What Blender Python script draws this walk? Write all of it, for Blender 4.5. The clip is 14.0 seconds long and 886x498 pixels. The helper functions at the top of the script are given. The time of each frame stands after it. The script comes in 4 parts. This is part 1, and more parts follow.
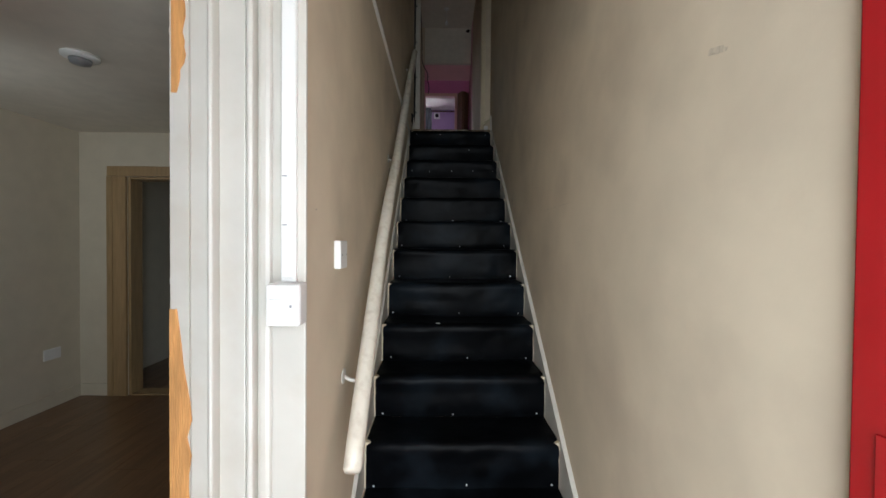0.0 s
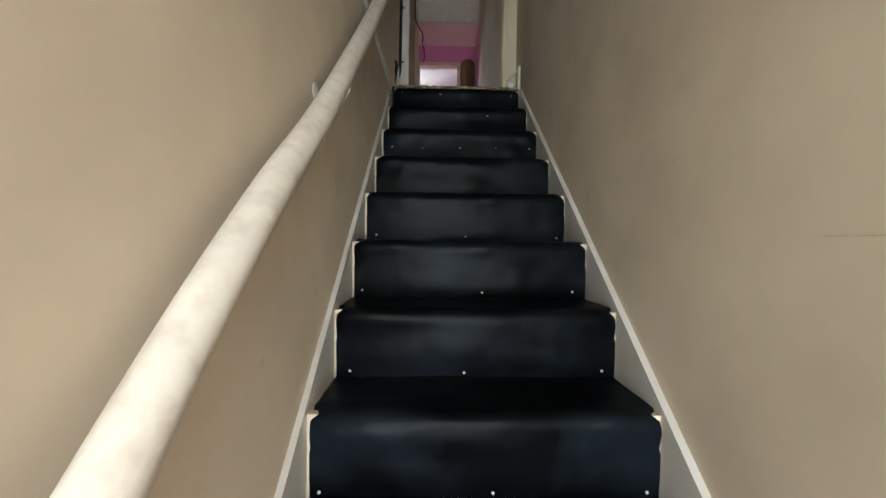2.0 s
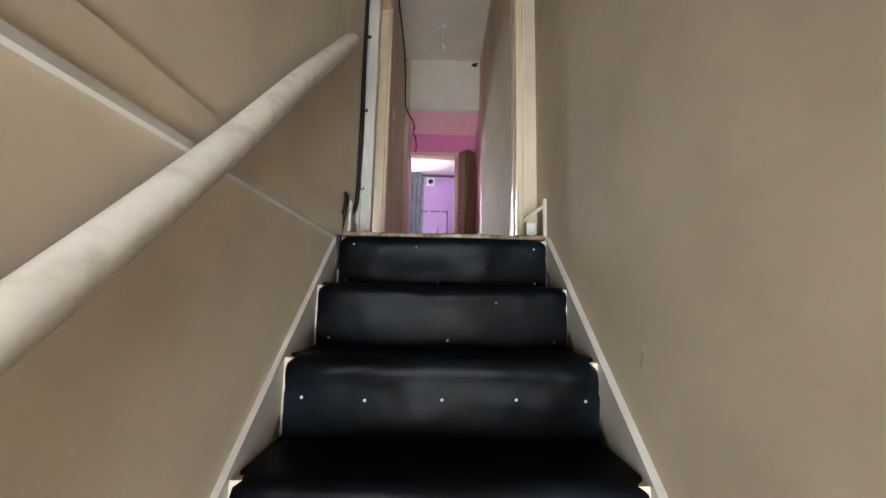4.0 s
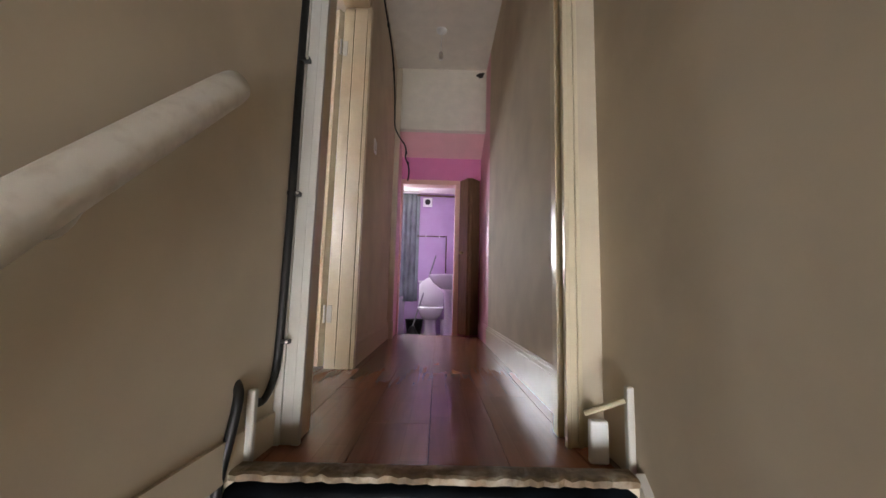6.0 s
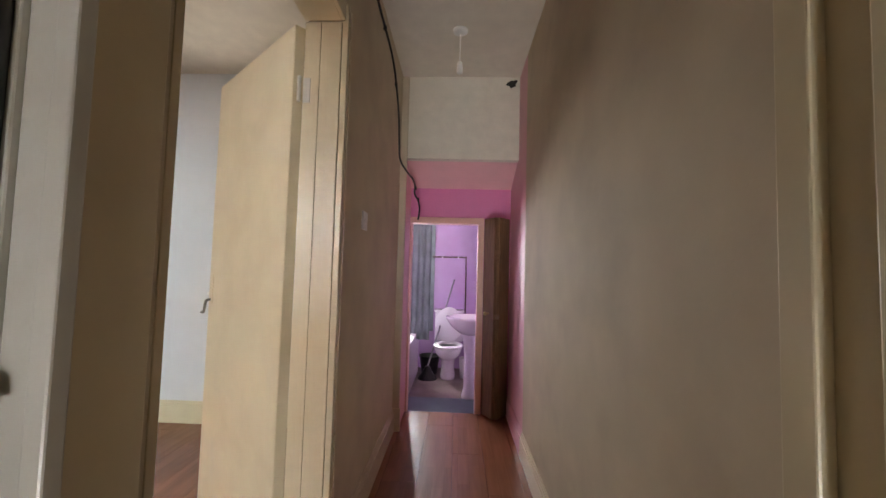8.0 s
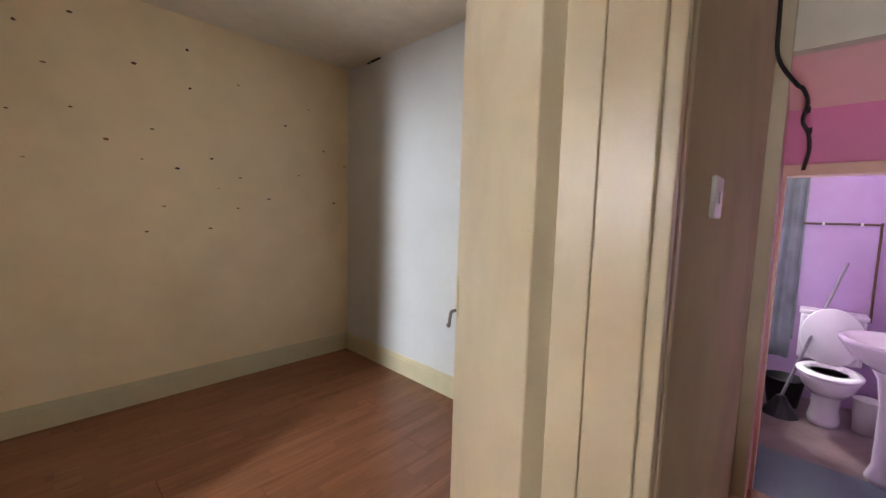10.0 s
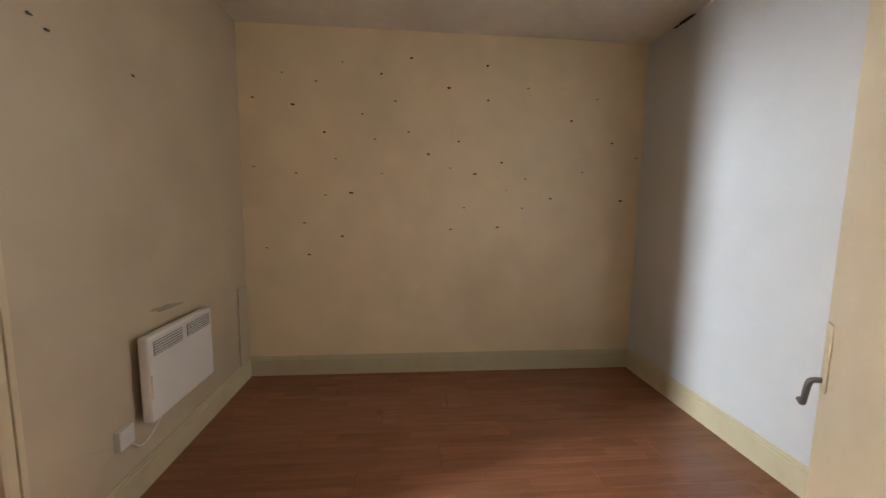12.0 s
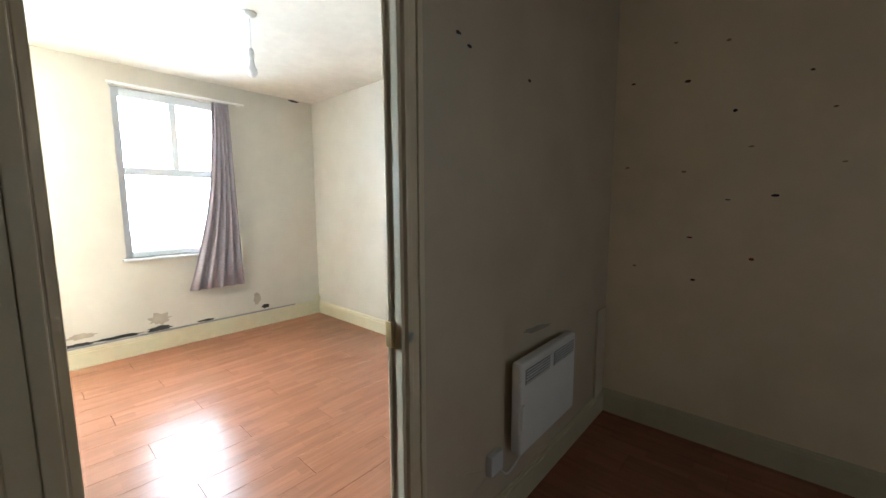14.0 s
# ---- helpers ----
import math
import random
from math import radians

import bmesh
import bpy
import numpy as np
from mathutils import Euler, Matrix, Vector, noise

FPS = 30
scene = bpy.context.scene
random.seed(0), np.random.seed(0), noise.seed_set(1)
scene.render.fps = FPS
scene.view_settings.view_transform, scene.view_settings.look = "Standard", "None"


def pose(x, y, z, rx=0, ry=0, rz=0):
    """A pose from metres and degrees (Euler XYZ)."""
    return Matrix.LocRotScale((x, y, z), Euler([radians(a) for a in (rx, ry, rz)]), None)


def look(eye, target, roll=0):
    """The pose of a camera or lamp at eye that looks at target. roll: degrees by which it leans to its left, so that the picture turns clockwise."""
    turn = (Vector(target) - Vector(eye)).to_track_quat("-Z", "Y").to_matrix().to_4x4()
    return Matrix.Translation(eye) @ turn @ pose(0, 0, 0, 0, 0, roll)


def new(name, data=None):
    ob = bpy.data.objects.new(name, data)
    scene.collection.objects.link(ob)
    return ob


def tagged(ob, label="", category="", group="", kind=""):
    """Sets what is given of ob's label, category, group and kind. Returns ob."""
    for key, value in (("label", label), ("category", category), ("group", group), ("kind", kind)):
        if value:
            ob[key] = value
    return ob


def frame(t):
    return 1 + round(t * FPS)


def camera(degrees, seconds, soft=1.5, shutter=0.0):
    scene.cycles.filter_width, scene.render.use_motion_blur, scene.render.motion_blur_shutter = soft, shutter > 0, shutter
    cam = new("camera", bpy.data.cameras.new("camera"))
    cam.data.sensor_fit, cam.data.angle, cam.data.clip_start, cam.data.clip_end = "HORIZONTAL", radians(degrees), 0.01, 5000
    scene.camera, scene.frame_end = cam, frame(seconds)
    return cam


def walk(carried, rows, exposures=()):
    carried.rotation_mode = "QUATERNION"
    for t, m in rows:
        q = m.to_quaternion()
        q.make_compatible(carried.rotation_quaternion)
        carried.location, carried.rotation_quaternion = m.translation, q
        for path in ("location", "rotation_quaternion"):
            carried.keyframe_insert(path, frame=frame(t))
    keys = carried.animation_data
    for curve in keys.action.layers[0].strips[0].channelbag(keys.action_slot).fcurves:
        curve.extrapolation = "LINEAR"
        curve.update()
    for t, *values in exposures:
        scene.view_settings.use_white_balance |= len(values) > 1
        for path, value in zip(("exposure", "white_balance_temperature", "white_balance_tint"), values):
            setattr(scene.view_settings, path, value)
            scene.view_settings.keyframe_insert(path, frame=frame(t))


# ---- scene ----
cam = camera(98.7, 14.0)
PATH = [
    (0, (-0.104, -4.151, -1.209), (-0.084, -2.151, -1.242), 0.5),
    (0.4, (-0.132, -3.885, -1.183), (-0.124, -1.885, -1.221), 0.4),
    (0.8, (-0.139, -3.645, -1.183), (-0.132, -1.645, -1.227), 0.4),
    (1.5, (-0.130, -3.086, -1.166), (-0.101, -1.086, -1.216), 0.6),
    (2.2, (-0.112, -2.493, -0.974), (-0.070, -0.494, -1.006), 0.8),
    (3, (-0.024, -2.035, -0.700), (0.001, -0.041, -0.544), 0.7),
    (3.5, (-0.022, -1.807, -0.493), (0.002, 0.180, -0.260), 0.9),
    (4.1, (-0.006, -1.539, -0.209), (0.015, 0.444, 0.056), 1.2),
    (6.3, (0.008, -0.723, 0.474), (0.032, 1.262, 0.717), 1.5),
    (6.8, (0.013, -0.523, 0.650), (0.035, 1.464, 0.883), 1.6),
    (7.2, (0.065, -0.410, 0.850), (0.053, 1.581, 1.037), 1.6),
    (9.3, (-0.258, 0.466, 1.33), (-0.826, 2.383, 1.273), 1.6),
    (9.5, (-0.284, 0.545, 1.318), (-1.077, 2.378, 1.21), 1.9),
    (10.5, (-0.296, 0.695, 1.329), (-2.032, 1.671, 1.144), 0.9),
    (11, (-0.274, 0.741, 1.313), (-2.152, 1.399, 1.116), 0.8),
    (11.5, (-0.366, 0.81, 1.337), (-2.312, 1.211, 1.108), 0.9),
    (12, (-0.487, 0.798, 1.331), (-2.466, 0.975, 1.106), 0.8),
    (12.5, (-0.602, 0.756, 1.353), (-2.585, 0.662, 1.118), 0.6),
    (12.8, (-0.674, 0.696, 1.348), (-2.641, 0.424, 1.112), 0.3),
    (13, (-0.704, 0.661, 1.343), (-2.647, 0.244, 1.115), 0.4),
    (13.5, (-0.806, 0.552, 1.37), (-2.566, -0.368, 1.13), -0.1),
    (14, (-0.903, 0.392, 1.383), (-2.388, -0.927, 1.148), -0.2),
]
walk(cam, [(t, look(eye, target, roll)) for t, eye, target, roll in PATH],
     [(0, -0.55, 6300, 8), (0.5, -0.65, 6400, 8), (0.8, -0.6, 7000, 12), (1.0, -0.4, 7600, 15), (1.5, 0.55, 6200, 4), (2, 0.8, 6400, 6), (2.5, 1.4, 6400, 6), (3, 1.7, 6300, 8), (4.2, 2.05, 6400, 10), (6.5, 1.75, 6800, 14), (7.2, 1.8, 6900, 12), (9.3, 2.0, 7000, 14), (10.5, 1.9, 6700, 14), (11.5, 2.0, 6900, 14), (12.5, 1.96, 6900, 14), (13.3, 1.4, 5500, 0), (14, 0.55, 5700, 4)])


def world_sky():
    w = bpy.data.worlds.new("sky")
    scene.world = w
    w.use_nodes = True
    nt = w.node_tree
    sky = nt.nodes.new("ShaderNodeTexSky")
    sky.sky_type = "NISHITA"
    sky.sun_disc = False
    sky.sun_elevation = radians(40)
    sky.sun_rotation = radians(200)
    nt.links.new(sky.outputs[0], nt.nodes["Background"].inputs[0])
    nt.nodes["Background"].inputs[1].default_value = 0.12


def area(name, m, w, h, power, colour):
    d = bpy.data.lights.new(name, "AREA")
    d.shape, d.size, d.size_y, d.energy, d.color = "RECTANGLE", w, h, power, colour
    ob = new(name, d)
    ob.matrix_world = m
    return ob


world_sky()
sun = new("sun", bpy.data.lights.new("sun", "SUN"))
sun.data.energy, sun.data.angle, sun.data.color = 1.0, radians(12), (1, 0.97, 0.92)
sun.matrix_world = look((3, -12, 12), (0, 0, 0))

DAY = (0.90, 0.96, 1.0)
area("daylight_entrance", look((-0.04, -4.5, -1.45), (-0.02, -2.0, -1.35)), 0.95, 2.0, 60, DAY)
area("daylight_front_window", look((-1.97, -4.43, 1.85), (-1.97, -2.0, 0.9)), 0.95, 1.6, 75, (0.86, 0.94, 1.0))
# Unseen second opening, added to throw the daylight patch on the rear north wall.
area("daylight_unseen_front_window", look((-0.07, -4.43, 1.80), (-0.6, -2.0, 1.1)), 0.92, 1.6, 430, (0.80, 0.91, 1.0))
area("daylight_bathroom_window", look((-0.88, 5.36, 1.28), (-0.75, 3.0, 1.05)), 0.42, 0.75, 27, DAY)
# Fill for the rear room through an added window that never comes into view.
area("fill_rear_room", look((-1.61, 2.82, 1.52), (-2.0, 0.0, 1.2)), 0.36, 1.1, 4, (1.0, 0.95, 0.87))
# Added fill: no window is built or known in the downstairs room.
area("fill_shop_room", look((-2.8, -2.75, -1.1), (-2.8, 0, -1.6)), 1.0, 1.4, 10, DAY)

# ---- materials ----


def material(name, colour, rough=0.5, metal=0.0, vary=0.12, grain=8.0, bump=0.15, bump_scale=60.0, dirt=None, dirt_scale=2.0, dirt_amount=0.5, rand=0.0, stretch=(1, 1, 1), coat=0.0, spec=0.5):
    """A principled material with a broad and a fine variation of its colour, stains and a fine relief."""
    m = bpy.data.materials.new(name)
    m.use_nodes = True
    nt = m.node_tree
    n, l = nt.nodes, nt.links
    b = n["Principled BSDF"]
    b.inputs["Roughness"].default_value = rough
    b.inputs["Metallic"].default_value = metal
    b.inputs["Coat Weight"].default_value = coat
    b.inputs["Specular IOR Level"].default_value = spec
    geo = n.new("ShaderNodeNewGeometry")
    mp = n.new("ShaderNodeMapping")
    mp.inputs["Scale"].default_value = stretch
    l.new(geo.outputs["Position"], mp.inputs[0])
    big = n.new("ShaderNodeTexNoise")
    big.inputs["Scale"].default_value = dirt_scale
    big.inputs["Detail"].default_value = 6
    fine = n.new("ShaderNodeTexNoise")
    fine.inputs["Scale"].default_value = grain
    fine.inputs["Detail"].default_value = 8
    l.new(mp.outputs[0], big.inputs[0])
    l.new(mp.outputs[0], fine.inputs[0])
    ramp = n.new("ShaderNodeMapRange")
    ramp.inputs[1].default_value, ramp.inputs[2].default_value = 0.3, 0.7
    ramp.inputs[3].default_value, ramp.inputs[4].default_value = 1 - vary, 1 + vary
    l.new(fine.outputs[0], ramp.inputs[0])
    mul = n.new("ShaderNodeVectorMath")
    mul.operation = "SCALE"
    mul.inputs[0].default_value = colour[:3]
    l.new(ramp.outputs[0], mul.inputs["Scale"])
    last = mul.outputs[0]
    if rand:
        info = n.new("ShaderNodeObjectInfo")
        r2 = n.new("ShaderNodeMapRange")
        r2.inputs[3].default_value, r2.inputs[4].default_value = 1 - rand, 1 + rand
        l.new(info.outputs["Random"], r2.inputs[0])
        m2 = n.new("ShaderNodeVectorMath")
        m2.operation = "SCALE"
        l.new(last, m2.inputs[0])
        l.new(r2.outputs[0], m2.inputs["Scale"])
        last = m2.outputs[0]
    if dirt:
        mix = n.new("ShaderNodeMix")
        mix.data_type = "RGBA"
        r3 = n.new("ShaderNodeMapRange")
        r3.inputs[1].default_value, r3.inputs[2].default_value = 0.48, 0.72
        r3.inputs[4].default_value = dirt_amount
        l.new(big.outputs[0], r3.inputs[0])
        l.new(r3.outputs[0], mix.inputs[0])
        l.new(last, mix.inputs[6])
        mix.inputs[7].default_value = (*dirt, 1)
        last = mix.outputs[2]
    l.new(last, b.inputs["Base Color"])
    if bump:
        bt = n.new("ShaderNodeTexNoise")
        bt.inputs["Scale"].default_value = bump_scale
        bt.inputs["Detail"].default_value = 5
        l.new(mp.outputs[0], bt.inputs[0])
        bp = n.new("ShaderNodeBump")
        bp.inputs["Strength"].default_value = bump
        bp.inputs["Distance"].default_value = 0.004
        l.new(bt.outputs[0], bp.inputs["Height"])
        l.new(bp.outputs[0], b.inputs["Normal"])
    return m


def glow(name, colour, strength):
    m = bpy.data.materials.new(name)
    m.use_nodes = True
    b = m.node_tree.nodes["Principled BSDF"]
    b.inputs["Base Color"].default_value = (*colour, 1)
    b.inputs["Emission Color"].default_value = (*colour, 1)
    b.inputs["Emission Strength"].default_value = strength
    return m


def glass(name):
    m = bpy.data.materials.new(name)
    m.use_nodes = True
    b = m.node_tree.nodes["Principled BSDF"]
    b.inputs["Transmission Weight"].default_value = 1.0
    b.inputs["Roughness"].default_value = 0.02
    b.inputs["IOR"].default_value = 1.45
    return m


def lacquer_boards(name, c1, c2, rough=0.22):
    """Printed laminate: strips with long streaky grain, each board in a shade of its own."""
    m = bpy.data.materials.new(name)
    m.use_nodes = True
    n, l = m.node_tree.nodes, m.node_tree.links
    b = n["Principled BSDF"]
    b.inputs["Roughness"].default_value = rough
    tc = n.new("ShaderNodeTexCoord")
    info = n.new("ShaderNodeObjectInfo")
    off = n.new("ShaderNodeVectorMath")
    off.operation = "ADD"
    sc = n.new("ShaderNodeVectorMath")
    sc.operation = "SCALE"
    sc.inputs[0].default_value = (3.0, 17.0, 5.0)
    l.new(info.outputs["Random"], sc.inputs["Scale"])
    l.new(tc.outputs["Object"], off.inputs[0])
    l.new(sc.outputs[0], off.inputs[1])
    mp = n.new("ShaderNodeMapping")
    mp.inputs["Scale"].default_value = (2.2, 26, 1)
    l.new(off.outputs[0], mp.inputs[0])
    t = n.new("ShaderNodeTexNoise")
    t.inputs["Scale"].default_value = 1.6
    t.inputs["Detail"].default_value = 8
    t.inputs["Distortion"].default_value = 0.5
    l.new(mp.outputs[0], t.inputs[0])
    br = n.new("ShaderNodeTexBrick")
    br.inputs["Scale"].default_value = 1.0
    br.inputs["Brick Width"].default_value = 0.42
    br.inputs["Row Height"].default_value = 0.064
    br.inputs["Mortar Size"].default_value = 0.0012
    br.inputs["Color1"].default_value = (0.30, 0.30, 0.30, 1)
    br.inputs["Color2"].default_value = (0.85, 0.85, 0.85, 1)
    br.inputs["Mortar"].default_value = (0.2, 0.2, 0.2, 1)
    l.new(off.outputs[0], br.inputs[0])
    ad = n.new("ShaderNodeMath")
    ad.operation = "MULTIPLY_ADD"
    ad.inputs[1].default_value = 0.8
    ad.inputs[2].default_value = -0.25
    l.new(t.outputs[0], ad.inputs[0])
    a2 = n.new("ShaderNodeMath")
    a2.operation = "MULTIPLY_ADD"
    a2.inputs[1].default_value = 0.55
    l.new(br.outputs[0], a2.inputs[0])
    l.new(ad.outputs[0], a2.inputs[2])
    mix = n.new("ShaderNodeMix")
    mix.data_type = "RGBA"
    l.new(a2.outputs[0], mix.inputs[0])
    mix.inputs[6].default_value = (*c1, 1)
    mix.inputs[7].default_value = (*c2, 1)
    l.new(mix.outputs[2], b.inputs["Base Color"])
    bp = n.new("ShaderNodeBump")
    bp.inputs["Strength"].default_value = 0.08
    bp.inputs["Distance"].default_value = 0.002
    l.new(t.outputs[0], bp.inputs["Height"])
    l.new(bp.outputs[0], b.inputs["Normal"])
    return m


CREAM = material("cream emulsion on walls", (0.64, 0.55, 0.42), 0.78, vary=0.05, grain=5, bump=0.12, bump_scale=45, dirt=(0.42, 0.35, 0.27), dirt_scale=2.2, dirt_amount=0.45, spec=0.2)
MAGNOLIA = material("magnolia emulsion", (0.88, 0.74, 0.52), 0.6, vary=0.04, grain=4, bump=0.1, bump_scale=50, dirt=(0.5, 0.4, 0.26), dirt_scale=1.3, dirt_amount=0.3)
# Magnolia again, darkened so the partition reads as the room's shaded wall.
MAGNOLIA_SHADED = material("magnolia emulsion darkened for shade", (0.56, 0.48, 0.355), 0.6, vary=0.05, grain=4, bump=0.1, bump_scale=50, dirt=(0.45, 0.37, 0.26), dirt_scale=1.5, dirt_amount=0.4)
PALE = material("pale cold white emulsion", (0.64, 0.66, 0.68), 0.55, vary=0.03, grain=4, bump=0.08)
ROOM_A = material("off-white emulsion", (0.56, 0.53, 0.46), 0.6, vary=0.04, grain=4, bump=0.1, dirt=(0.55, 0.47, 0.36), dirt_scale=1.1, dirt_amount=0.25)
CEIL = material("ceiling paint", (0.74, 0.69, 0.60), 0.75, vary=0.05, grain=12, bump=0.35, bump_scale=30, dirt=(0.5, 0.44, 0.36), dirt_scale=1.5, dirt_amount=0.3)
PINK = material("pink emulsion", (0.80, 0.46, 0.52), 0.5, vary=0.04, grain=5, bump=0.12)
PINK_PALE = material("pale pink ceiling paint", (0.85, 0.50, 0.53), 0.6, vary=0.04, grain=5, bump=0.12)
PINK_DEEP = material("deep pink emulsion", (0.72, 0.22, 0.45), 0.5, vary=0.04, grain=5, bump=0.12)
LILAC = material("lilac bathroom paint", (0.48, 0.34, 0.54), 0.5, vary=0.05, grain=5, bump=0.12, dirt=(0.45, 0.22, 0.42), dirt_scale=2.4, dirt_amount=0.35)
GLOSS = material("yellowed cream gloss paint", (0.66, 0.57, 0.40), 0.28, vary=0.04, grain=6, bump=0.2, bump_scale=25, dirt=(0.5, 0.4, 0.25), dirt_scale=5, dirt_amount=0.3)
WHITE_GLOSS = material("white gloss paint", (0.56, 0.54, 0.49), 0.3, vary=0.04, grain=8, bump=0.2, bump_scale=30, dirt=(0.45, 0.4, 0.32), dirt_scale=9, dirt_amount=0.3)
SKIRT = material("cream skirting paint", (0.60, 0.54, 0.37), 0.4, vary=0.06, grain=6, bump=0.2, bump_scale=30, dirt=(0.42, 0.34, 0.2), dirt_scale=6, dirt_amount=0.4)
RAILPAINT = material("worn white handrail paint", (0.72, 0.67, 0.58), 0.35, vary=0.06, grain=10, bump=0.2, dirt=(0.42, 0.34, 0.26), dirt_scale=26, dirt_amount=0.45)
# Bluish patches stand for dust and for daylight sheen on the black sheet.
RUBBER = material("black sheet covering", (0.0022, 0.0026, 0.0034), 0.36, vary=0.4, grain=6, bump=0.9, bump_scale=9, dirt=(0.011, 0.016, 0.022), dirt_scale=3.6, dirt_amount=0.8, spec=0.05)
BARE = material("bare split pine", (0.55, 0.27, 0.09), 0.7, vary=0.25, grain=14, bump=0.5, bump_scale=50, stretch=(6, 6, 0.6))
STEEL = material("steel", (0.75, 0.75, 0.72), 0.3, metal=1, bump=0)
DULL_STEEL = material("dull worn steel", (0.22, 0.21, 0.20), 0.45, metal=1, bump=0)
BRASS = material("tarnished brass", (0.55, 0.42, 0.2), 0.35, metal=1, bump=0)
BLACK = material("black cable sheath", (0.012, 0.012, 0.012), 0.45, bump=0)
PLASTIC = material("white plastic", (0.78, 0.78, 0.76), 0.3, vary=0.02, bump=0)
GREY_PLASTIC = material("grey plastic", (0.25, 0.25, 0.26), 0.4, vary=0.02, bump=0)
REDPAINT = material("red gloss door paint", (0.34, 0.006, 0.010), 0.25, vary=0.06, bump=0.1)
# White window plastic, greyed so the bars read as backlit; nails share it.
WHITE_BACKLIT = material("white plastic darkened as if backlit", (0.60, 0.62, 0.64), 0.4, vary=0.03, bump=0)
PORCELAIN = material("white porcelain", (0.82, 0.80, 0.80), 0.12, vary=0.01, bump=0)
BROWN = material("dark varnished wood", (0.10, 0.055, 0.027), 0.6, vary=0.3, grain=10, bump=0.25, stretch=(8, 8, 0.7))
CLOTH = material("grey curtain cloth", (0.30, 0.27, 0.30), 0.85, vary=0.08, grain=40, bump=0.3, bump_scale=200)
SHOWER = material("grey green shower curtain", (0.17, 0.22, 0.21), 0.5, vary=0.25, grain=6, bump=0.3, bump_scale=20)
VINYL = material("blue grey vinyl", (0.10, 0.13, 0.15), 0.35, vary=0.1, bump=0.1)
BATHFLOOR = material("worn brown sheet floor", (0.20, 0.14, 0.13), 0.4, vary=0.2, bump=0.1, dirt=(0.3, 0.25, 0.25), dirt_amount=0.6)
MOULD = material("black mould and crumbled plaster", (0.03, 0.026, 0.022), 0.9, vary=0.3, bump=0.6)
STAIN = material("grey damp stain", (0.36, 0.31, 0.24), 0.8, vary=0.2, bump=0.3)
ASPHALT = material("paving", (0.22, 0.21, 0.20), 0.85, vary=0.2, bump=0.4)
BRICK = material("brick facade", (0.32, 0.18, 0.12), 0.8, vary=0.25, bump=0.5)
DOWN = material("pale downstairs paint", (0.60, 0.54, 0.43), 0.6, vary=0.04, bump=0.1)
LAMINATE = lacquer_boards("red brown laminate", (0.185, 0.070, 0.034), (0.35, 0.148, 0.080), 0.24)
LAMINATE_DOWN = lacquer_boards("mid brown laminate", (0.10, 0.05, 0.025), (0.26, 0.15, 0.08), 0.3)
PANE = glass("window glass")

# ---- building helpers ----


def box(bm, x0, x1, y0, y1, z0, z1):
    v = [bm.verts.new((x, y, z)) for x in (x0, x1) for y in (y0, y1) for z in (z0, z1)]
    for f in ((0, 1, 3, 2), (4, 6, 7, 5), (0, 4, 5, 1), (2, 3, 7, 6), (0, 2, 6, 4), (1, 5, 7, 3)):
        bm.faces.new([v[i] for i in f])


def rounded(bm, width, segments=2):
    bmesh.ops.recalc_face_normals(bm, faces=bm.faces)
    bmesh.ops.bevel(bm, geom=list(bm.edges), offset=width, segments=segments, affect="EDGES", profile=0.5, clamp_overlap=True)


def part(name, bm, mat, parent=None, label="", smooth=False):
    me = bpy.data.meshes.new(name)
    bmesh.ops.recalc_face_normals(bm, faces=bm.faces)
    if smooth:
        for f in bm.faces:
            f.smooth = True
    bm.to_mesh(me)
    bm.free()
    me.materials.append(mat)
    ob = new(name, me)
    if parent:
        ob.parent = parent
        ob.matrix_parent_inverse = parent.matrix_world.inverted()
    if label:
        tagged(ob, label)
    return ob


def slab(name, dims, mat, parent=None, label="", bevel=0.0):
    bm = bmesh.new()
    box(bm, *dims)
    if bevel:
        rounded(bm, bevel)
    return part(name, bm, mat, parent, label)


def base(name, x, y, z, label, category, group=""):
    ob = new(name)
    ob.location = (x, y, z)
    ob.matrix_world = Matrix.Translation((x, y, z))
    return tagged(ob, label, category, group)


def structure(name, boxes, mat, label=""):
    bm = bmesh.new()
    for b in boxes:
        box(bm, *b)
    return tagged(part(name, bm, mat), label, "", "", "structure")


def holed(lo, hi, z0, z1, holes):
    """Rectangles (a0, a1, z0, z1) that fill a wall from lo to hi round its openings."""
    out, at = [], lo
    for a0, a1, b0, b1 in sorted(holes):
        if a0 > at:
            out.append((at, a0, z0, z1))
        if b0 > z0:
            out.append((a0, a1, z0, b0))
        if b1 < z1:
            out.append((a0, a1, b1, z1))
        at = a1
    if hi > at:
        out.append((at, hi, z0, z1))
    return out


def wall_along_y(name, x0, x1, y0, y1, z0, z1, holes, mat, label=""):
    return structure(name, [(x0, x1, a, b, c, d) for a, b, c, d in holed(y0, y1, z0, z1, holes)], mat, label)


def wall_along_x(name, y0, y1, x0, x1, z0, z1, holes, mat, label=""):
    return structure(name, [(a, b, y0, y1, c, d) for a, b, c, d in holed(x0, x1, z0, z1, holes)], mat, label)


